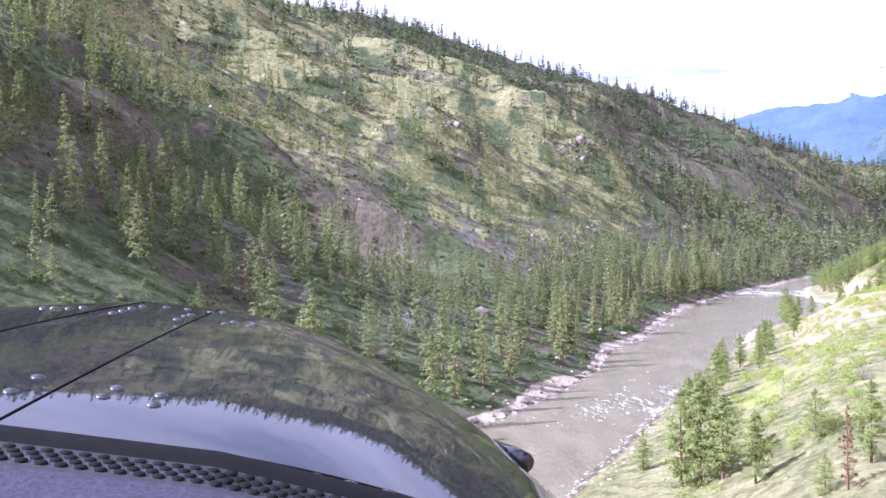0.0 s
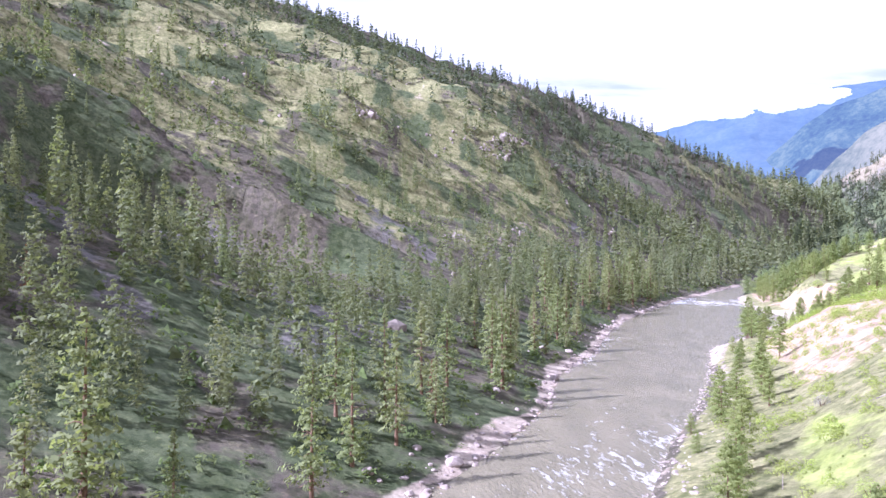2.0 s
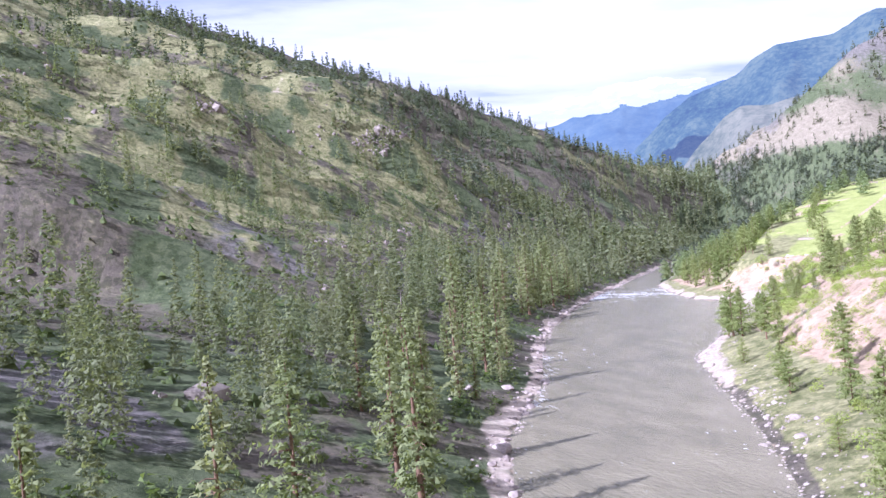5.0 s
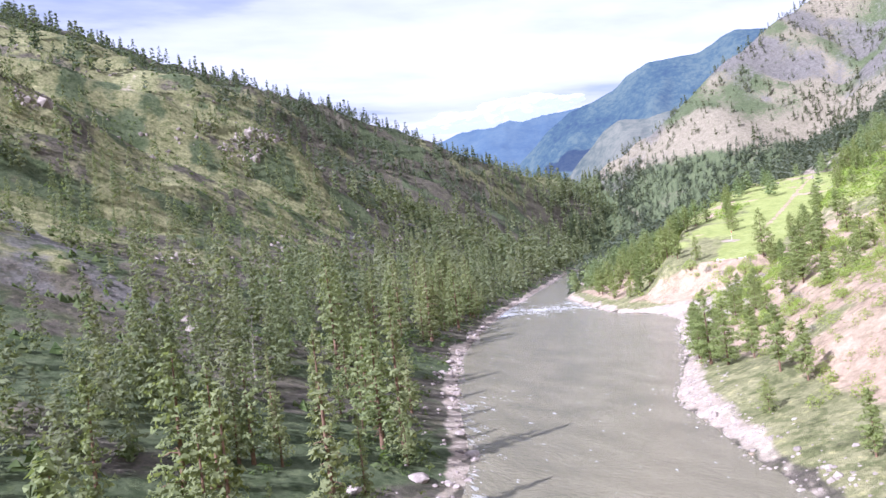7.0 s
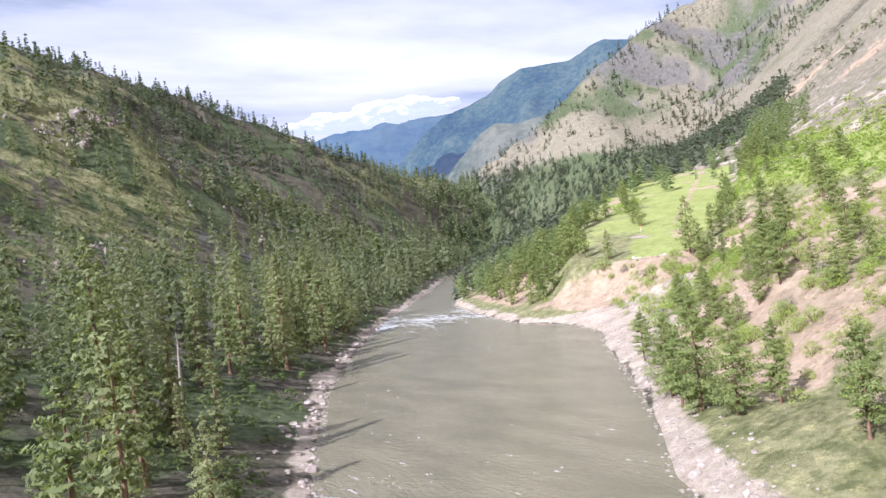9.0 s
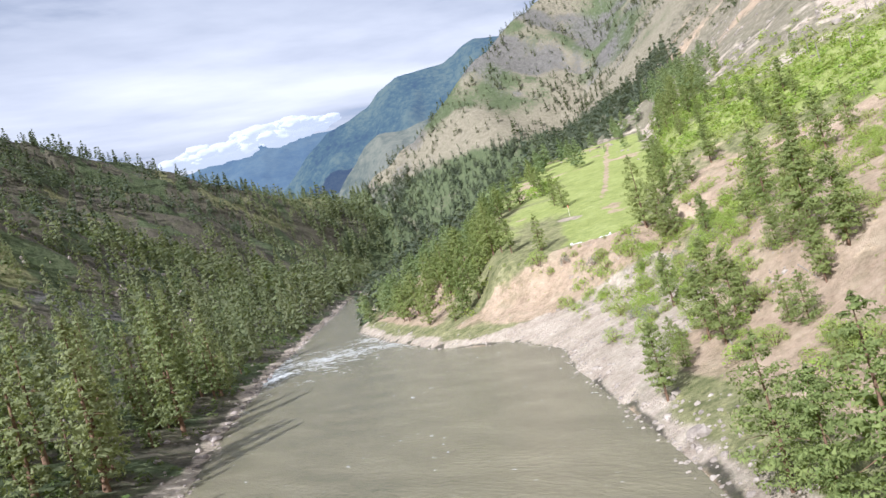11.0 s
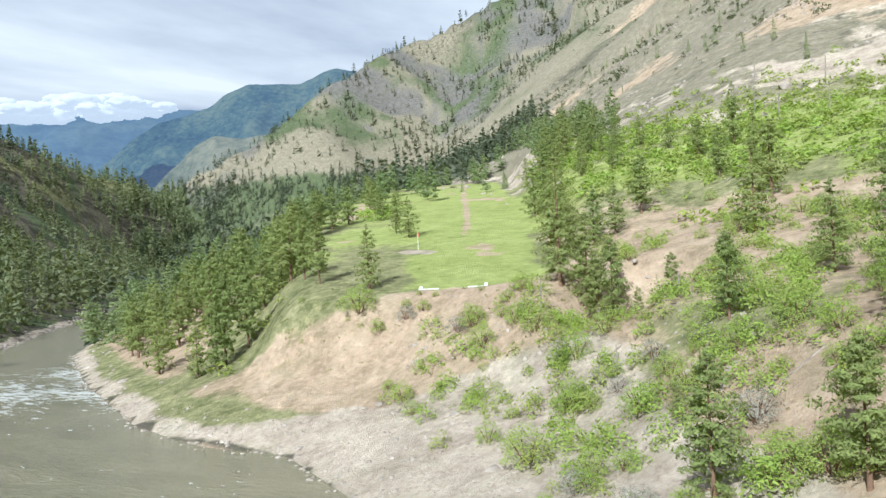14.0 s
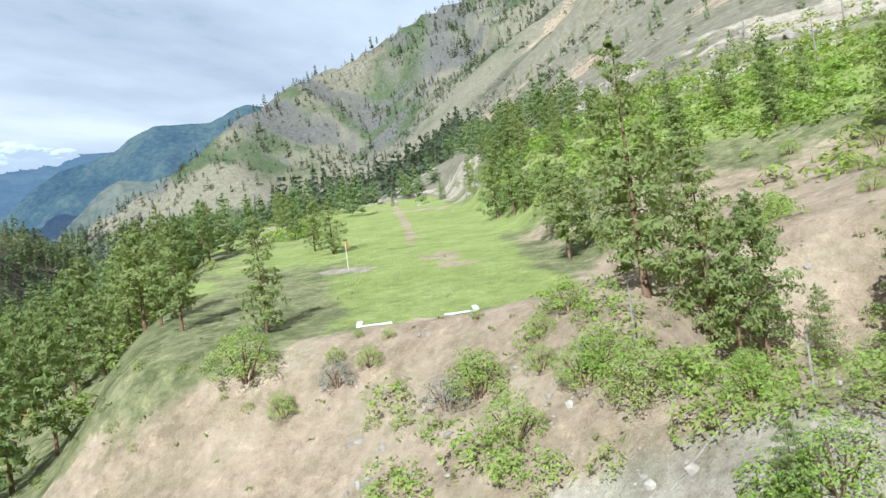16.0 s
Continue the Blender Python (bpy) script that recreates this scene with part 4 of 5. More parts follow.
TERRACE_PINES = [(265.3, 419.2, 19), (265.2, 415.0, 14.5), (266.5, 411.9, 13), (264, 413.2, 11.5), (267, 408.5, 6), (266, 403.2, 10.5), (316, 425, 12.8), (352, 423, 10.5), (358, 416, 12.5), (351, 410, 10), (321, 446, 13), (335, 414, 12),
                 (242, 390, 9), (244, 409, 4.2), (267, 457, 11.8), (293, 509, 15), (285, 500, 16), (280, 494, 14), (276, 486, 15), (290, 518, 17), (300, 520, 16), (272, 478, 13), (310, 520, 16), (318, 526, 15), (268, 470, 12), (328, 528, 14), (340, 534, 15), (352, 538, 14), (363, 533, 12.6), (414, 582, 14.4), (395, 565, 14), (380, 550, 13), (326, 493, 11.5), (333, 503, 10.6), (345, 512, 12), (368, 477, 17), (357, 468, 14.5), (352, 463, 12.1), (303, 438, 13.5), (307, 437, 10.5), (303, 430, 12.5), (304, 426, 10.6)]
COVE_PINES = [(216, 385, 10.4), (214, 376, 9), (202, 366, 10.5), (195, 373, 5.7), (188, 367, 6.4), (195, 367, 11), (213, 363, 6.6), (212, 360, 5.5), (220, 366, 6.4), (220, 362, 9.8), (190, 374, 4.4), (283, 396, 14), (219, 343, 11),
              (311, 399, 15), (294, 377, 12.4), (206, 355, 6.5), (239, 375, 14), (228, 363, 15.5), (210, 356, 15), (179, 365, 10.5), (191, 351, 6.8), (192, 363, 10), (203, 349, 13), (277, 377, 15), (252, 382, 10), (228, 391, 3.6)]
LOWER_PINES = [(47, 145, 10), (51, 150, 8), (60, 166, 12), (56, 160, 9), (59, 179, 4.2), (84, 200, 8), (120, 257, 12.5), (108, 257, 8), (97, 226, 11.4), (90, 227, 5.2), (176, 342, 5.3),
               (157, 340, 13.5), (150, 329, 16.5), (147, 321, 14), (150, 317, 11.3), (152, 334, 12), (123, 289, 6.1), (138, 300, 12), (135, 292, 10.3), (113, 265, 8.2), (84, 213, 10), (88, 209, 9), (72, 196, 10.8), (76, 205, 10.4), (65, 194, 4.5),
               (70, 187, 5.5), (104, 239, 10.3), (35, 103, 16.6), (33, 105, 14.5), (31, 118, 7), (37, 100, 12), (36, 87, 9.2), (45, 91, 6.8), (41, 72, 8.4), (35, 69, 4.2)]
near_models = [pine_model("pine_tree", "green ponderosa pine with full layered crown", "pines of the sunny bank", 400 + n, 58, 3, 30, 0.0156, low, wide, full, 0.10)
               for n, (low, wide, full) in enumerate([(0.14, 0.215, 0.8), (0.20, 0.20, 0.95), (0.10, 0.225, 0.6), (0.07, 0.27, 0.75), (0.17, 0.175, 0.6)])]
sparse_models = [pine_model("pine_tree", "green pine standing in the open brush", "pines of the sunny bank", 420 + n, 44, 2, 24, 0.0225, low, wide, full, 0.10)
                 for n, (low, wide, full) in enumerate([(0.14, 0.20, 0.7), (0.20, 0.205, 0.95), (0.10, 0.215, 0.6)])]
bank_models = [pine_model("pine_tree", "slender sunlit conifer on the stony river bank", "conifers of the shaded bank", 430 + n, 62, 2, 12, 0.0195, 0.05 + 0.04 * n, 0.105 + 0.012 * n, 0.10 * n, 0.08, M_BANK)
               for n in range(4)]
prs = random.Random(5)
for x, y, tall in TERRACE_PINES + COVE_PINES + LOWER_PINES:
    k = prs.choice([0, 1, 2, 4]) if tall > 7 else prs.choice([2, 3, 3])
    stand(near_models[k] if y < 440 and x < 275 else sparse_models[k % 3], x, y, tall, prs.uniform(0.92, 1.15) * (0.82 if 260 < x < 275 and y < 425 else 1), prs.uniform(0, 360))
hx, hy = scatter(150, 232, 325, 398, 75, lambda x, y: np.where(in_river(x, y) | (to_line(x, y, LEFT)[0] < to_line(x, y, RIGHT)[0]), 0, smooth(14, 20, to_line(x, y, RIGHT)[0]) * smooth(95, 60, to_line(x, y, RIGHT)[0]) * np.clip(0.4 + 2 * fbm(x, y, 22, 3, 73), 0, 1)))
gx2, gy2 = scatter(275, 460, 395, 560, 130, lambda x, y: np.where((strip_frame(x, y)[1] < -24) & (strip_frame(x, y)[1] > -62) & (strip_frame(x, y)[0] > 75), np.clip(0.35 + 2 * fbm(x, y, 25, 3, 74), 0, 1), 0))
for x, y in list(zip(hx, hy))[:14] + list(zip(gx2, gy2))[:34]:
    if not (-26 < strip_frame(x, y)[1] < 26 and strip_frame(x, y)[0] > -12):
        stand(sparse_models[prs.randrange(3)], float(x), float(y), prs.uniform(5, 9) if y < 400 else prs.uniform(8, 15), prs.uniform(0.92, 1.15), prs.uniform(0, 360))
for x, y in EDGE_PINES:
    stand(sparse_models[prs.randrange(3)], x, y, prs.uniform(11, 17.5), prs.uniform(0.85, 1.0), prs.uniform(0, 360))
for x, y, tall in BANK_PINES:
    stand(bank_models[prs.randrange(4)], x, y, tall, prs.uniform(0.95, 1.2), prs.uniform(0, 360))
rust = pine_model("pine_tree", "dead pine with rust-red needles", "dead pines", 470, 34, 2, 8, 0.024, 0.08, 0.13, 0.2, 0.25,
                  needle_material("rust_needles", (0.13, 0.055, 0.03), (0.28, 0.13, 0.075), (0.20, 0.11, 0.07), tint=False))
for x, y, tall in ((36, 67, 8), (17, 205, 9), (-52, 190, 10), (-80, 205, 11), (-75, 215, 9)):
    stand(rust, x, y, tall, 1.0, prs.uniform(0, 360))
retire(*near_models, *sparse_models, *bank_models, rust)


# ---- shrubs ----
def shrub_model(seed, leaves, label, material):
    ob = thing("shrub", label, "shrub", "shrubs of the sunny bank")
    v, f = bush_arrays(seed, 50, leaves * 4, 0.022, 0.5)
    part("foliage", mesh_of("foliage", v, f, material), ob)
    rs = np.random.default_rng(seed)
    runs = []
    for n in range(6):
        a = n * 1.05 + rs.uniform(0, 0.5)
        runs.append(([(0.03 * math.cos(a), 0.03 * math.sin(a), -0.12), (0.16 * math.cos(a), 0.16 * math.sin(a), 0.3), (0.3 * math.cos(a), 0.3 * math.sin(a), 0.6)], (0.022, 0.015, 0.006)))
    tagged(part("stem_tuft", tube_mesh("stem_tuft", runs, M_BARK, 4), ob), kind="stuff")
    return ob


SHRUB_SPOTS = [(264.8, 444.5, 2.1), (264.6, 441.2, 2.4), (266.2, 433.4, 2.2), (264, 424.7, 3.1), (262, 426.2, 2.8), (257.9, 424.9, 2.9), (261.6, 444.8, 4.1), (261.6, 441.4, 5), (257.3, 429.5, 4.8), (251.7, 424.5, 5), (252.4, 417, 4.7),
               (247.3, 405.1, 4.8), (251.6, 411.2, 3.4), (239.9, 396.9, 2.9), (236, 394.2, 3.2), (232, 395.6, 4.6), (236.5, 404, 4.8), (239.5, 400.8, 1.9), (247.8, 400.4, 2.1), (253.1, 400.7, 2.1), (267, 398, 2.7), (267.8, 399.7, 1.7),
               (286.9, 411.6, 2.5), (319.3, 411.9, 3.3), (310.7, 402, 2.9), (289.2, 397.9, 2.4), (303.2, 405.7, 2), (298.3, 411, 1.6), (311.2, 396.4, 2.5)]
SHRUB_SPOTS += [(235.8, 389.9, 1.4), (255.6, 415.8, 2.1), (226.3, 374.6, 4), (217, 369.8, 3), (217.1, 372.2, 1.6), (213.1, 367.9, 1.4), (210.8, 364.9, 1.1), (204.9, 361.6, 1.3), (201.9, 362.8, 2.4), (198.2, 363.4, 1.9), (193, 361.3, 2.1),
                (186.9, 358.1, 3), (209.1, 371.1, 2), (206.4, 376, 4.1), (244.4, 407.4, 5), (237.1, 405.1, 5), (222.7, 393.6, 3), (226.4, 404.4, 4.6), (259.8, 443.5, 6.5), (258.2, 451.8, 5.6), (256.8, 446.8, 5.6), (208.4, 393.9, 4), (206, 384.8, 4.3), (214.3, 365, 2.8)]
sx, sy = scatter(25, 330, 75, 470, 150, brushy)
keep = (to_line(sx, sy, RIGHT)[0] < 95) & (height(sx, sy) > 2.5) & (to_line(sx, sy, LEFT)[0] > to_line(sx, sy, RIGHT)[0])
for a, b in list(zip(sx[keep], sy[keep]))[:82]:
    SHRUB_SPOTS.append((float(a), float(b), prs.uniform(1.2, 3.4)))
sx, sy = scatter(165, 300, 310, 440, 520, lambda x, y: np.where(in_river(x, y) | (strip_frame(x, y)[0] > -3) & (np.abs(strip_frame(x, y)[1]) < 26) | (strip_frame(x, y)[0] > -13) & (np.abs(strip_frame(x, y)[1]) < 14), 0, smooth(9, 15, to_line(x, y, RIGHT)[0]) * np.clip(0.75 + 1.6 * fbm(x, y, 25, 3, 79), 0, 1)))
for a, b in list(zip(sx, sy))[:200]:
    SHRUB_SPOTS.append((float(a), float(b), prs.uniform(1.6, 4.4)))
shrub_models = [shrub_model(500 + n, 11, "rounded bright green leafy shrub", M_BUSH) for n in range(3)]
shrub_models.append(shrub_model(505, 8, "half-bare grey-green shrub among the rocks", plain("grey_twigs", (0.16, 0.15, 0.11), (0.30, 0.29, 0.22), 0.4)))
for x, y, wide in SHRUB_SPOTS:
    if -11 < strip_frame(x, y)[0] < 4 and abs(strip_frame(x, y)[1]) < 13:
        wide *= 0.55
    m = shrub_models[3 if prs.random() < 0.1 else prs.randrange(3)]
    stand(m, x, y, wide * prs.uniform(0.68, 0.9), wide / (wide * 0.78), prs.uniform(0, 360), 0.1)
retire(*shrub_models)
ex, ey = sx[200:], sy[200:]
bx, by = scatter(222, 264, 382, 432, 850, lambda x, y: np.where((strip_frame(x, y)[0] > -13) & (np.abs(strip_frame(x, y)[1]) < 14), 0, smooth(10, 16, to_line(x, y, RIGHT)[0]) * np.clip(0.55 + 2.4 * fbm(x, y, 14, 3, 78), 0, 1)))
ex, ey = np.r_[ex, bx], np.r_[ey, by]
woodland("scrub", "rounded green bushes between the single shrubs", "scrub", SHRUBS, ex, ey, rng.uniform(1.4, 3.2, len(ex)), M_BUSH, 1.2)


# ---- stones ----
def stone_arrays(seed, rough=0.28):
    bm = bmesh.new()
    bmesh.ops.create_icosphere(bm, subdivisions=2, radius=0.5)
    off = Vector((seed * 3.7, seed * 1.3, 0))
    for v in bm.verts:
        n = v.co.normalized()
        v.co *= 1 + rough * noise.noise(n * 1.6 + off) + 0.5 * rough * noise.noise(n * 4 + off)
        for d in (Vector((0.8, 0.3, 0.5)), Vector((-0.5, 0.7, 0.5)), Vector((0.1, -0.8, 0.6)), Vector((0, 0.2, 1))):
            over = v.co.dot(d.normalized()) - 0.36
            if over > 0:
                v.co -= d.normalized() * over * 0.8
    bm.verts.index_update()
    out = np.array([v.co for v in bm.verts]), np.array([[v.index for v in f.verts] for f in bm.faces])
    bm.free()
    return out


STONES = [stone_arrays(n) for n in range(6)]


def rubble(name, label, x, y, size, material, sink=0.25, flat=0.75):
    n = len(x)
    vs, fs, base, pick = [], [], 0, rng.integers(0, 6, n)
    z, turn = height(x, y) - size * sink + size * 0.3, rng.uniform(0, 6.28, n)
    z = np.maximum(z, -0.25 * size + 0.1)
    for k, t in enumerate(STONES):
        m = pick == k
        v, f = planted(t, x[m], y[m], z[m], size[m] * flat * rng.uniform(0.7, 1.2, m.sum()), size[m], turn[m])
        vs.append(v), fs.append(f + base)
        base += len(v)
    return tagged(new(name, mesh_of(name, np.concatenate(vs), np.concatenate(fs), material)), label, "stones", kind="stuff")


def shoreline(line, side, lo, hi, count, spread):
    size = np.r_[0, np.cumsum(np.hypot(*np.diff(line, axis=0).T))]
    s0, s1 = [to_line(np.array([p[0]], float), np.array([p[1]], float), line)[2][0] for p in (lo, hi)]
    s = rng.uniform(s0, s1, count)
    x, y = np.interp(s, size, line[:, 0]), np.interp(s, size, line[:, 1])
    tx, ty = np.interp(s + 4, size, line[:, 0]) - np.interp(s - 4, size, line[:, 0]), np.interp(s + 4, size, line[:, 1]) - np.interp(s - 4, size, line[:, 1])
    t = np.hypot(tx, ty)
    d = rng.gamma(1.6, spread / 2.2, count) - 1.5
    return x - side * ty / t * d, y + side * tx / t * d


x, y = shoreline(LEFT, 1, (-25, 100), (500, 925), 1300, 4)
rubble("boulders", "pale and rusty boulders along the shaded shore", x, y, rng.gamma(1.6, 0.36, len(x)) + 0.25, M_BROWN_STONE)
x, y = shoreline(RIGHT, -1, (5, 85), (285, 590), 1500, 5)
rubble("boulders", "pale pinkish boulders along the sunny shore", x, y, rng.gamma(1.5, 0.24, len(x)) + 0.22, M_PALE_STONE, 0.4)
x, y = scatter(195, 262, 372, 440, 1900, lambda x, y: np.where(in_river(x, y), 0, 0.5 * smooth(34, 8, to_line(x, y, RIGHT)[0])))
rubble("boulders", "white weathered rock debris round the cove", x, y, rng.gamma(1.3, 0.28, len(x)) + 0.2, M_PALE_STONE, 0.45)
# broken cliffs on the shaded slope
def shard_arrays(seed):
    bm = bmesh.new()
    bmesh.ops.create_icosphere(bm, subdivisions=1, radius=0.5)
    off = Vector((seed * 5.1, 2.2, seed * 1.9))
    for v in bm.verts:
        v.co *= 1 + 0.75 * noise.noise(v.co * 2.3 + off)
        v.co.z *= 1.25
    bm.verts.index_update()
    out = np.array([v.co for v in bm.verts]), np.array([[v.index for v in f.verts] for f in bm.faces])
    bm.free()
    return out


ROUND, STONES = STONES, [shard_arrays(n) for n in range(6)]
xs, ys, ss = [], [], []
for cx, cy, r, n in ((60, 497, 9, 70), (64, 508, 7, 40), (124, 620, 12, 70), (132, 640, 9, 40), (147, 775, 15, 90), (128, 768, 12, 60), (165, 785, 12, 70), (180, 800, 9, 40), (8, 672, 15, 70), (22, 738, 16, 80), (60, 700, 18, 50), (100, 560, 12, 40), (-60, 420, 15, 50),
                     (-90, 560, 20, 50), (60, 860, 22, 60), (-10, 960, 26, 60), (185, 985, 26, 90), (90, 575, 9, 40)):
    n = int(n * 1.7)
    t = rng.normal(0, r * 0.55, n)
    xs.append(cx + 0.7 * t + rng.normal(0, r * 0.22, n)), ys.append(cy + 0.7 * t + rng.normal(0, r * 0.22, n)), ss.append(rng.gamma(1.2, 0.9, n) * (1 + cy / 900) + 0.4)
rubble("crags", "brown broken cliff rock on the shaded slope", np.concatenate(xs), np.concatenate(ys), 0.85 * np.concatenate(ss), M_CRAG, 0.72, 0.9)
x, y = scatter(280, 760, 250, 760, 480, lambda x, y: np.where(fbm(x, y, 30, 4, 71) > 0.05, smooth(120, 200, to_line(x, y, RIGHT)[0]) * (to_line(x, y, LEFT)[0] > to_line(x, y, RIGHT)[0]), 0))
rubble("crags", "white outcrops on the dry mountainside", x, y, rng.gamma(1.4, 0.55, len(x)) + 0.4, M_PALE_STONE, 0.4, 0.8)
x, y = scatter(-300, 500, 200, 1150, 70, lambda x, y: np.where((fbm(x, y, 50, 4, 91) > 0.11) & (to_line(x, y, LEFT)[0] < to_line(x, y, RIGHT)[0]) & ~in_river(x, y), smooth(20, 60, to_line(x, y, LEFT)[0]) * smooth(520, 380, to_line(x, y, LEFT)[0]), 0))
rubble("crags", "scattered brown rock ribs among the conifers", x, y, rng.gamma(1.7, 0.9, len(x)) + 0.8, M_CRAG, 0.45, 1.0)
x, y = scatter(185, 300, 355, 445, 5200, lambda x, y: np.where(in_river(x, y) | (strip_frame(x, y)[0] > -1) & (np.abs(strip_frame(x, y)[1]) < 26), 0, smooth(4, 10, to_line(x, y, RIGHT)[0]) * smooth(60, 30, to_line(x, y, RIGHT)[0]) * np.clip(0.5 + 2.4 * fbm(x, y, 16, 3, 93), 0, 1)))
rubble("gravel", "broken pale stones strewn over the cut bank", x, y, rng.gamma(1.2, 0.16, len(x)) + 0.12, M_PALE_STONE, 0.4, 0.8)
x, y = scatter(60, 205, 190, 372, 2600, lambda x, y: np.where(in_river(x, y) | (to_line(x, y, LEFT)[0] < to_line(x, y, RIGHT)[0]), 0, smooth(0.5, 2, to_line(x, y, RIGHT)[0]) * smooth(9, 4, to_line(x, y, RIGHT)[0]) * np.clip(0.6 + 2 * fbm(x, y, 12, 3, 94), 0, 1)))
rubble("gravel", "broken pinkish rock on the lower river bank", x, y, rng.gamma(1.3, 0.26, len(x)) + 0.15, M_PALE_STONE, 0.4, 0.8)
STONES = ROUND


# ---- the airstrip's own things ----
def bar_mesh(name, sx, sy, sz, material, bevel=0.02):
    bm = bmesh.new()
    bmesh.ops.create_cube(bm, size=1)
    bmesh.ops.scale(bm, vec=(sx, sy, sz), verts=bm.verts)
    bmesh.ops.translate(bm, vec=(0, 0, sz / 2), verts=bm.verts)
    bmesh.ops.bevel(bm, geom=bm.edges[:], offset=bevel, segments=2, affect="EDGES")
    me = bpy.data.meshes.new(name)
    bm.to_mesh(me)
    bm.free()
    me.materials.append(material)
    return me


STRIP_TURN = math.degrees(math.atan2(*(STRIP_B - STRIP_A)[::-1]))


def on_strip(a, b):
    d = (STRIP_B - STRIP_A) / np.hypot(*(STRIP_B - STRIP_A))
    p = STRIP_A + d * a + np.array((-d[1], d[0])) * b
    return float(p[0]), float(p[1])


def corner_marker(a, b, side):
    x, y = on_strip(a, b)
    ob = thing("corner_marker", "white L-shaped runway threshold marker lying on grass", "runway marker", "threshold markers", pose(x, y, ground(x, y) + 0.02, 0, -8.6, STRIP_TURN))
    part("long_board", bar_mesh("long_board", 0.55, 3.4, 0.10, M_CHALK), ob, at=pose(0, -side * 1.42, 0))
    part("short_board", bar_mesh("short_board", 2.2, 0.55, 0.10, M_CHALK), ob, at=pose(1.39, 0, 0))
    return ob


corner_marker(0.6, 5.6, 1)
corner_marker(0.6, -5.6, -1)


def windsock(x, y):
    ob = thing("windsock", "faded orange windsock on a pale pole", "windsock", at=pose(x, y, ground(x, y) - 0.1))
    part("pole", tube_mesh("pole", [([(0, 0, 0), (0, 0, 2), (0, 0, 4.3)], (0.06, 0.05, 0.04))], plain("pale_pole", (0.62, 0.58, 0.48), (0.76, 0.72, 0.62), 0.3), 10), ob)
    part("hoop", tube_mesh("hoop", [([(0.24 + 0.24 * math.cos(k * 0.5236), 0.24 * math.sin(k * 0.5236), 4.2) for k in range(13)], [0.018] * 13)], M_GREY_WOOD, 6), ob)
    part("sock", tube_mesh("sock", [([(0.24, 0, 4.2), (0.26, 0.02, 3.8), (0.24, 0.03, 3.4), (0.22, 0.03, 3.1)], (0.24, 0.22, 0.18, 0.12))],
                           plain("orange_cloth", (0.55, 0.13, 0.05), (0.70, 0.20, 0.08), 0.2), 12), ob, "limp orange cloth")
    return ob


windsock(307.4, 476.2)


# ---- dead wood ----
def snag(x, y, tall, lean=3, turn=0):
    ob = thing("snag", "bare grey standing dead trunk", "dead tree", "standing dead trunks", pose(x, y, ground(x, y) - 0.3, lean, 0, turn))
    rs = random.Random(int(x * 10 + y))
    bend = rs.uniform(-0.05, 0.05) * tall
    part("trunk", tube_mesh("trunk", [([(0, 0, 0), (bend * 0.3, 0, tall * 0.35), (bend, 0, tall * 0.7), (bend * 0.8, 0, tall)], (0.026 * tall, 0.021 * tall, 0.014 * tall, 0.004 * tall))], M_GREY_WOOD, 8), ob)
    for k in range(4):
        z, a, s = rs.uniform(0.35, 0.9) * tall, rs.uniform(0, 6.28), rs.uniform(0.06, 0.14) * tall
        part("branch", tube_mesh("branch", [([(bend * 0.7, 0, z), (bend * 0.7 + math.cos(a) * s * 0.6, math.sin(a) * s * 0.6, z + 0.1 * s), (bend * 0.7 + math.cos(a) * s, math.sin(a) * s, z + 0.35 * s)], (0.007 * tall, 0.005 * tall, 0.002 * tall))], M_GREY_WOOD, 5), ob)
    return ob


for x, y, tall, lean in ((253.5, 408.5, 4.6, 2), (256.9, 418.1, 4.8, 3), (255.4, 399.0, 4.2, -2), (241.5, 401.5, 2.6, 5), (61.4, 136.3, 5.0, 2), (70, 182, 4.5, 3), (57, 150, 3.2, 6), (247, 409, 2.0, 4), (263, 404, 7.5, -2),
                         (372, 408, 9, 3), (392, 418, 8, -3), (410, 402, 10, 4), (366, 396, 8, -4), (428, 425, 9, 2), (98, 400, 14, 2), (143, 500, 13, -2), (60, 350, 12, 3), (120, 470, 12, 2)):
    snag(x, y, tall, lean, (x * 37) % 360)


def log(x0, y0, x1, y1, thick):
    thick *= 0.6
    a, b = Vector((x0, y0, ground(x0, y0) + thick * 0.6)), Vector((x1, y1, ground(x1, y1) + thick * 0.6))
    ob = thing("fallen_log", "bleached fallen log lying on the slope", "log", "fallen logs", Matrix.Translation(a))
    d = b - a
    part("trunk", tube_mesh("trunk", [([(0, 0, 0), d * 0.35 + Vector((0, 0, 0.05)), d * 0.7, d], (thick, thick * 0.9, thick * 0.7, thick * 0.35))], M_GREY_WOOD, 8), ob)
    for k in (0.45, 0.62, 0.8):
        s = d.length * 0.1
        part("branch", tube_mesh("branch", [([d * k, d * k + Vector((s * 0.4, -s * 0.5, s * 0.6)), d * k + Vector((s * 0.6, -s, s))], (thick * 0.3, thick * 0.2, thick * 0.08))], M_GREY_WOOD, 5), ob)


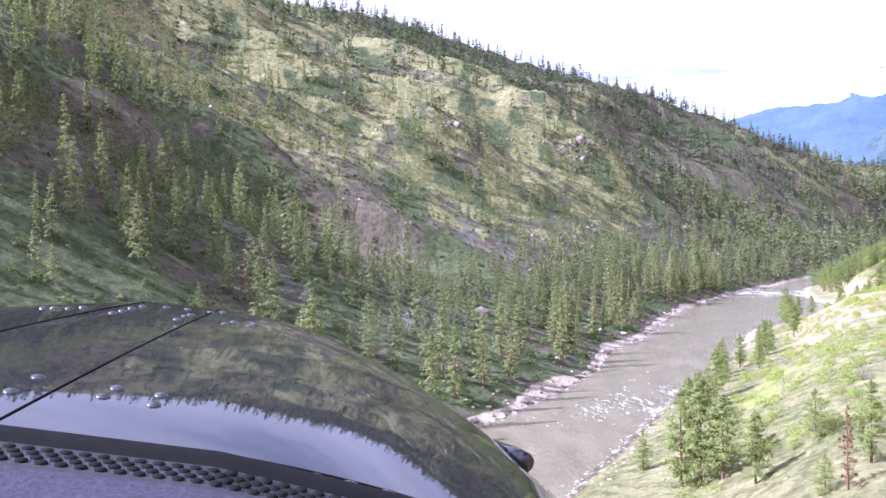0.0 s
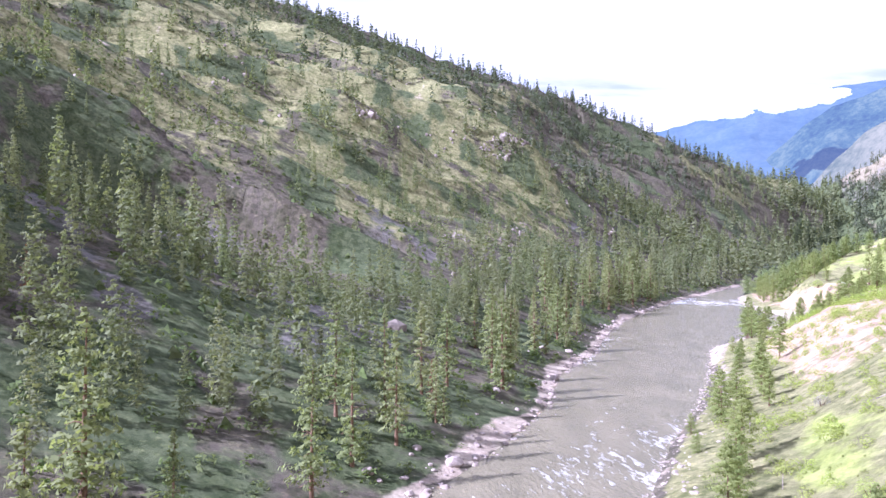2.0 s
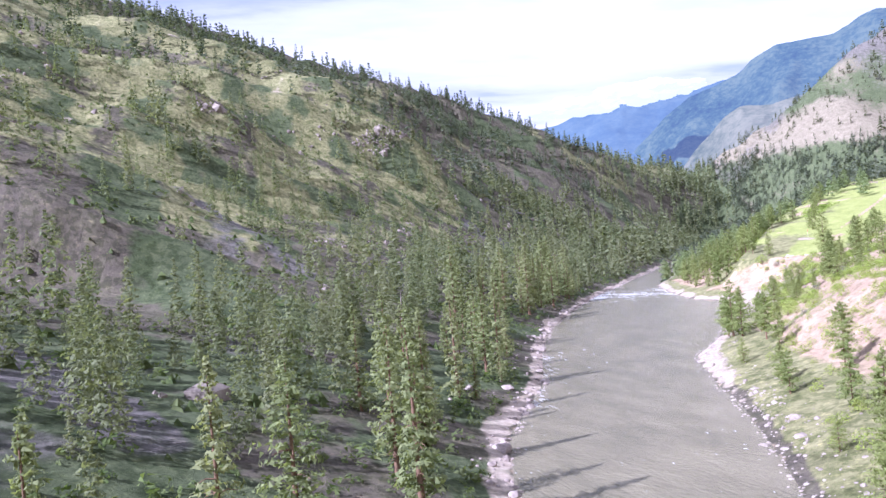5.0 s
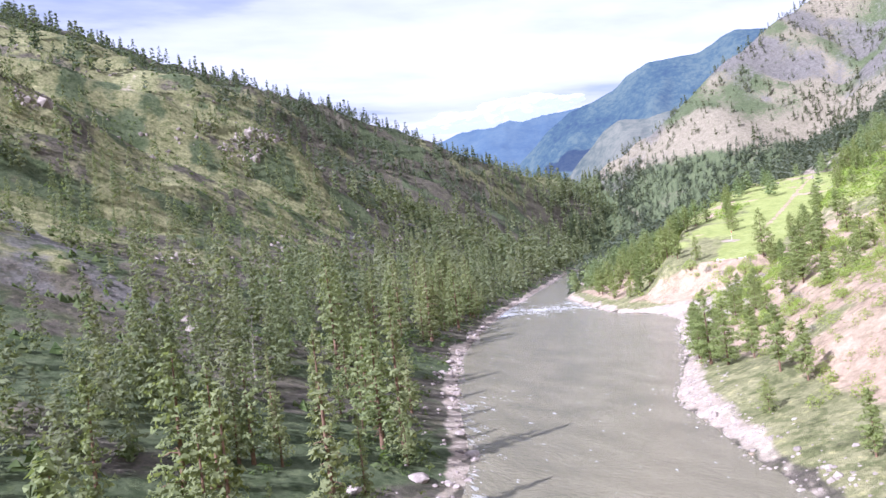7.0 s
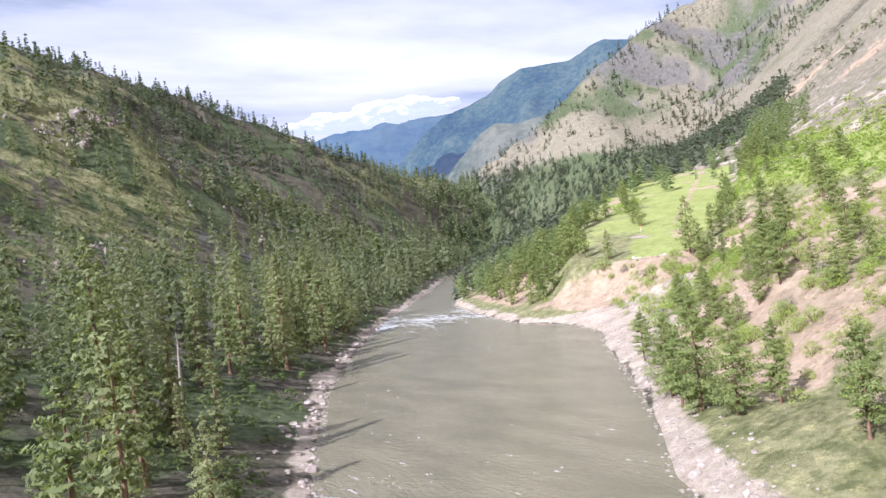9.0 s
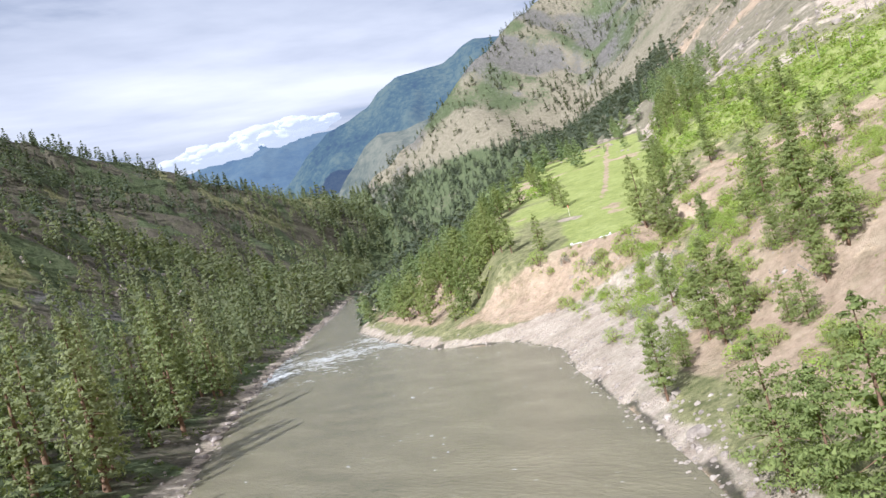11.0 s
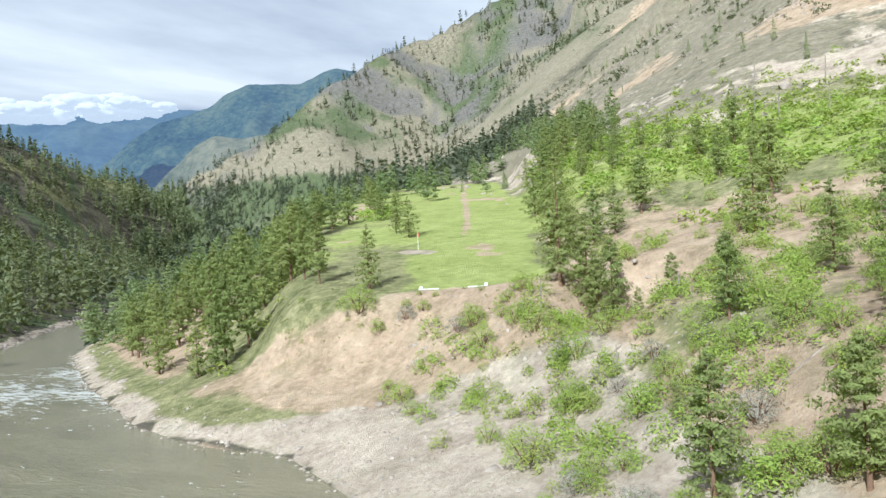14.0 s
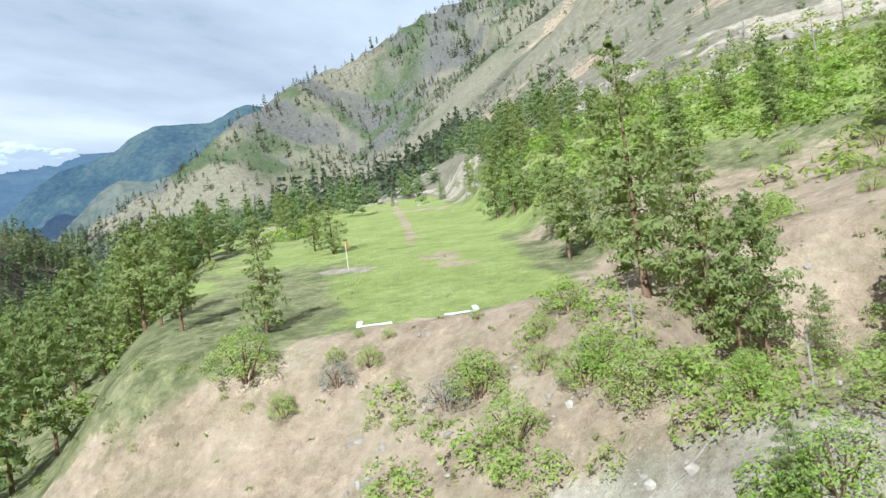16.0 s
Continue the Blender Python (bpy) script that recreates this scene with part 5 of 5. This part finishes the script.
for v in ((249.2, 397.8, 253.5, 395.2, 0.16), (244, 402, 240, 405, 0.18), (250, 412, 246, 415, 0.14), (196, 365, 190, 361, 0.2), (205, 357, 199, 352, 0.16), (286, 402, 291, 398, 0.16), (295, 404, 291, 409, 0.14), (312, 405, 306, 408, 0.16),
          (75, 150, 82, 146, 0.18), (80, 165, 88, 163, 0.2), (88, 158, 95, 160, 0.16), (70, 128, 78, 124, 0.18), (96, 172, 103, 176, 0.17), (230, 380, 226, 383, 0.15), (219, 402, 213, 399, 0.2), (60, 118, 68, 120, 0.16), (330, 412, 337, 408, 0.18), (352, 420, 346, 425, 0.18)):
    log(*v)


# ---- the airplane's nose below the windscreen, as the approach begins ----
def airplane():
    paint = Nodes("black_cowling_paint", 0.09, 0.5)
    n = paint.noise(0.02, 4)
    paint.put(paint.bsdf.inputs["Roughness"], paint.math("ADD", paint.math("MULTIPLY", n, 0.025), 0.008))
    paint.bsdf.inputs["Coat Weight"].default_value = 0.15
    paint = paint.done(paint.ramp(n, (0.3, (0.016, 0.016, 0.019)), (0.7, (0.024, 0.024, 0.028))))
    steel = plain("worn_fastener_steel", (0.035, 0.035, 0.037), (0.09, 0.09, 0.095), 0.01, 0.3, 0.5, 0.1, 0.001)
    rubber = plain("black_trim", (0.010, 0.010, 0.010), (0.014, 0.014, 0.014), 0.02, 0.8, 0.05, 0.2, 0.001)
    felt = plain("grey_violet_felt", (0.042, 0.039, 0.054), (0.075, 0.071, 0.092), 0.006, 1.0, 0.05, 0.6, 0.002)
    t0, eye, target, roll = PATH[0]
    seat = look(eye, target, roll)
    ahead = Vector((-0.1184, -0.0017, -1)).normalized()
    side = Vector((math.cos(radians(8.88)), -math.sin(radians(8.88)), 0))
    side = (side - ahead * side.dot(ahead)).normalized()
    up = side.cross(ahead)
    frame_m = Matrix((side, ahead, up)).transposed().to_4x4()
    ob = thing("airplane", "glossy black airplane nose seen over its glareshield", "airplane", at=seat @ frame_m)
    MID = -0.3343
    stations = np.linspace(0.74, 2.36, 40)

    def half(y):
        return 0.9546 * np.interp(y, [0.74, 1.2, 1.45, 1.7, 1.95, 2.2, 2.32, 2.36], [1.0, 0.99, 0.94, 0.83, 0.64, 0.42, 0.24, 0.12])

    def top(y):
        return -(0.2267 - 0.0133 * (y - 0.74)) + 0.020 * (y - 0.74) * max(0.0, 1 - (y - 0.74) / 1.3) - 0.16 * np.clip((y - 2.0) / 0.36, 0, 1) ** 2

    def skin(x, y):
        q = np.clip(abs(x - MID) / half(y), 0, 1)
        return top(y) - 0.7085 * (1 - (1 - q**2.9) ** (1 / 2.9)) * (1.0 - 0.35 * np.clip((y - 1.4) / 0.9, 0, 1))
    def near(p):
        """The cowling climbs away from the windscreen: draw the far end in towards the eye."""
        s = (0.74 + (p[1] - 0.74) * 0.942) / p[1]
        return (p[0] * s, p[1] * s, p[2] * s)
    us = np.sin(np.linspace(-1, 1, 61) * math.pi / 2)
    v = [near((MID + u * half(y), y, skin(MID + u * half(y), y))) for y in stations for u in us]
    part("cowling", mesh_of("cowling", v, grid_faces(61, 40), paint, (), True), ob, "glossy black paint reflecting the sky")
    for x0, x1 in ((-0.326, -0.326), (-0.56, -0.50)):
        pts = [near((x0 + (x1 - x0) * k / 19, y, float(skin(x0 + (x1 - x0) * k / 19, y)) + 0.0005)) for k, y in enumerate(np.linspace(0.76, 2.2, 20))]
        part("seam", tube_mesh("seam", [(pts, [0.0014] * 20)], rubber, 5), ob)
    stud = tube_mesh("fastener", [([(0, 0, -0.001), (0, 0, 0.0008), (0, 0, 0.0009), (0, 0, 0.0024), (0, 0, 0.0028)], (0.0088, 0.0084, 0.0056, 0.0048, 0.0012))], steel, 12)
    for x, y in ((-0.365, 0.989), (-0.362, 0.908), (-0.268, 0.985), (-0.27, 0.939), (-0.212, 0.98), (-0.209, 0.933), (-0.614, 1.632), (-0.6, 1.648), (-0.573, 1.657), (-0.56, 1.70), (-0.481, 1.645), (-0.478, 1.70), (-0.478, 1.769), (-0.474, 1.843), (-0.43, 1.887),
                 (-0.382, 1.902), (-0.355, 1.676), (-0.355, 1.75), (-0.352, 1.797), (-0.328, 1.912), (-0.304, 1.949), (-0.26, 1.72), (-0.249, 1.772), (-0.21, 1.75), (-0.205, 1.80), (-0.004, 0.775), (0.033, 0.778), (0.074, 0.782)):
        part("fastener", stud, ob, at=pose(*near((x, y, float(skin(x, y)) + 0.001)), 6))
    pts = [near((x, 0.79, float(skin(x, 0.79)) + 0.0005)) for x in np.linspace(-0.13, 0.30, 20)]
    part("seam", tube_mesh("seam", [(pts, [0.0011] * 20)], rubber, 5), ob)
    xs = np.linspace(-0.95, 0.42, 30)
    def sag(x):
        return -0.12 * max(x + 0.09, 0.0)
    v = [(x, y, z + sag(x)) for y, z in ((0.762, -0.230), (0.756, -0.2165), (0.748, -0.2150), (0.736, -0.2185), (0.726, -0.230)) for x in xs]
    part("windscreen_trim", mesh_of("windscreen_trim", v, grid_faces(30, 5), rubber, (), True), ob)
    v = [(x, y, z + sag(x)) for y, z in ((0.730, -0.240), (0.724, -0.2225), (0.672, -0.2235), (0.666, -0.230)) for x in xs]
    part("vent_grille", mesh_of("vent_grille", v, grid_faces(30, 4), plain("grille_plastic", (0.03, 0.03, 0.032), (0.05, 0.05, 0.055), 0.01, 0.4, 0.4, 0.2, 0.001), (), True), ob)
    hole = tube_mesh("vent_hole", [([(0, 0, -0.001), (0, 0, 0.0012), (0, 0, 0.0008)], (0.0062, 0.0056, 0.0004))], rubber, 6)
    for r in range(4):
        for k in range(44):
            part("vent_hole", hole, ob, at=pose(-0.60 + 0.0165 * k + 0.008 * (r % 2), 0.679 + 0.0115 * r, -0.2228 + sag(-0.60 + 0.0165 * k)))
    v = [(x, y, z + sag(x)) for y, z in ((0.672, -0.228), (0.662, -0.2230), (0.45, -0.2300), (0.34, -0.30)) for x in xs]
    part("glareshield", mesh_of("glareshield", v, grid_faces(30, 4), felt, (), True), ob, "grey-violet felt cover")
    part("air_scoop", tube_mesh("air_scoop", [([near((0.36, 1.62, -0.378)), near((0.384, 1.50, -0.365)), near((0.394, 1.44, -0.362)), near((0.393, 1.445, -0.362)), near((0.386, 1.49, -0.364))], (0.013, 0.0185, 0.0195, 0.0172, 0.002))], paint, 16), ob, "black cylindrical scoop")
    return ob


airplane()
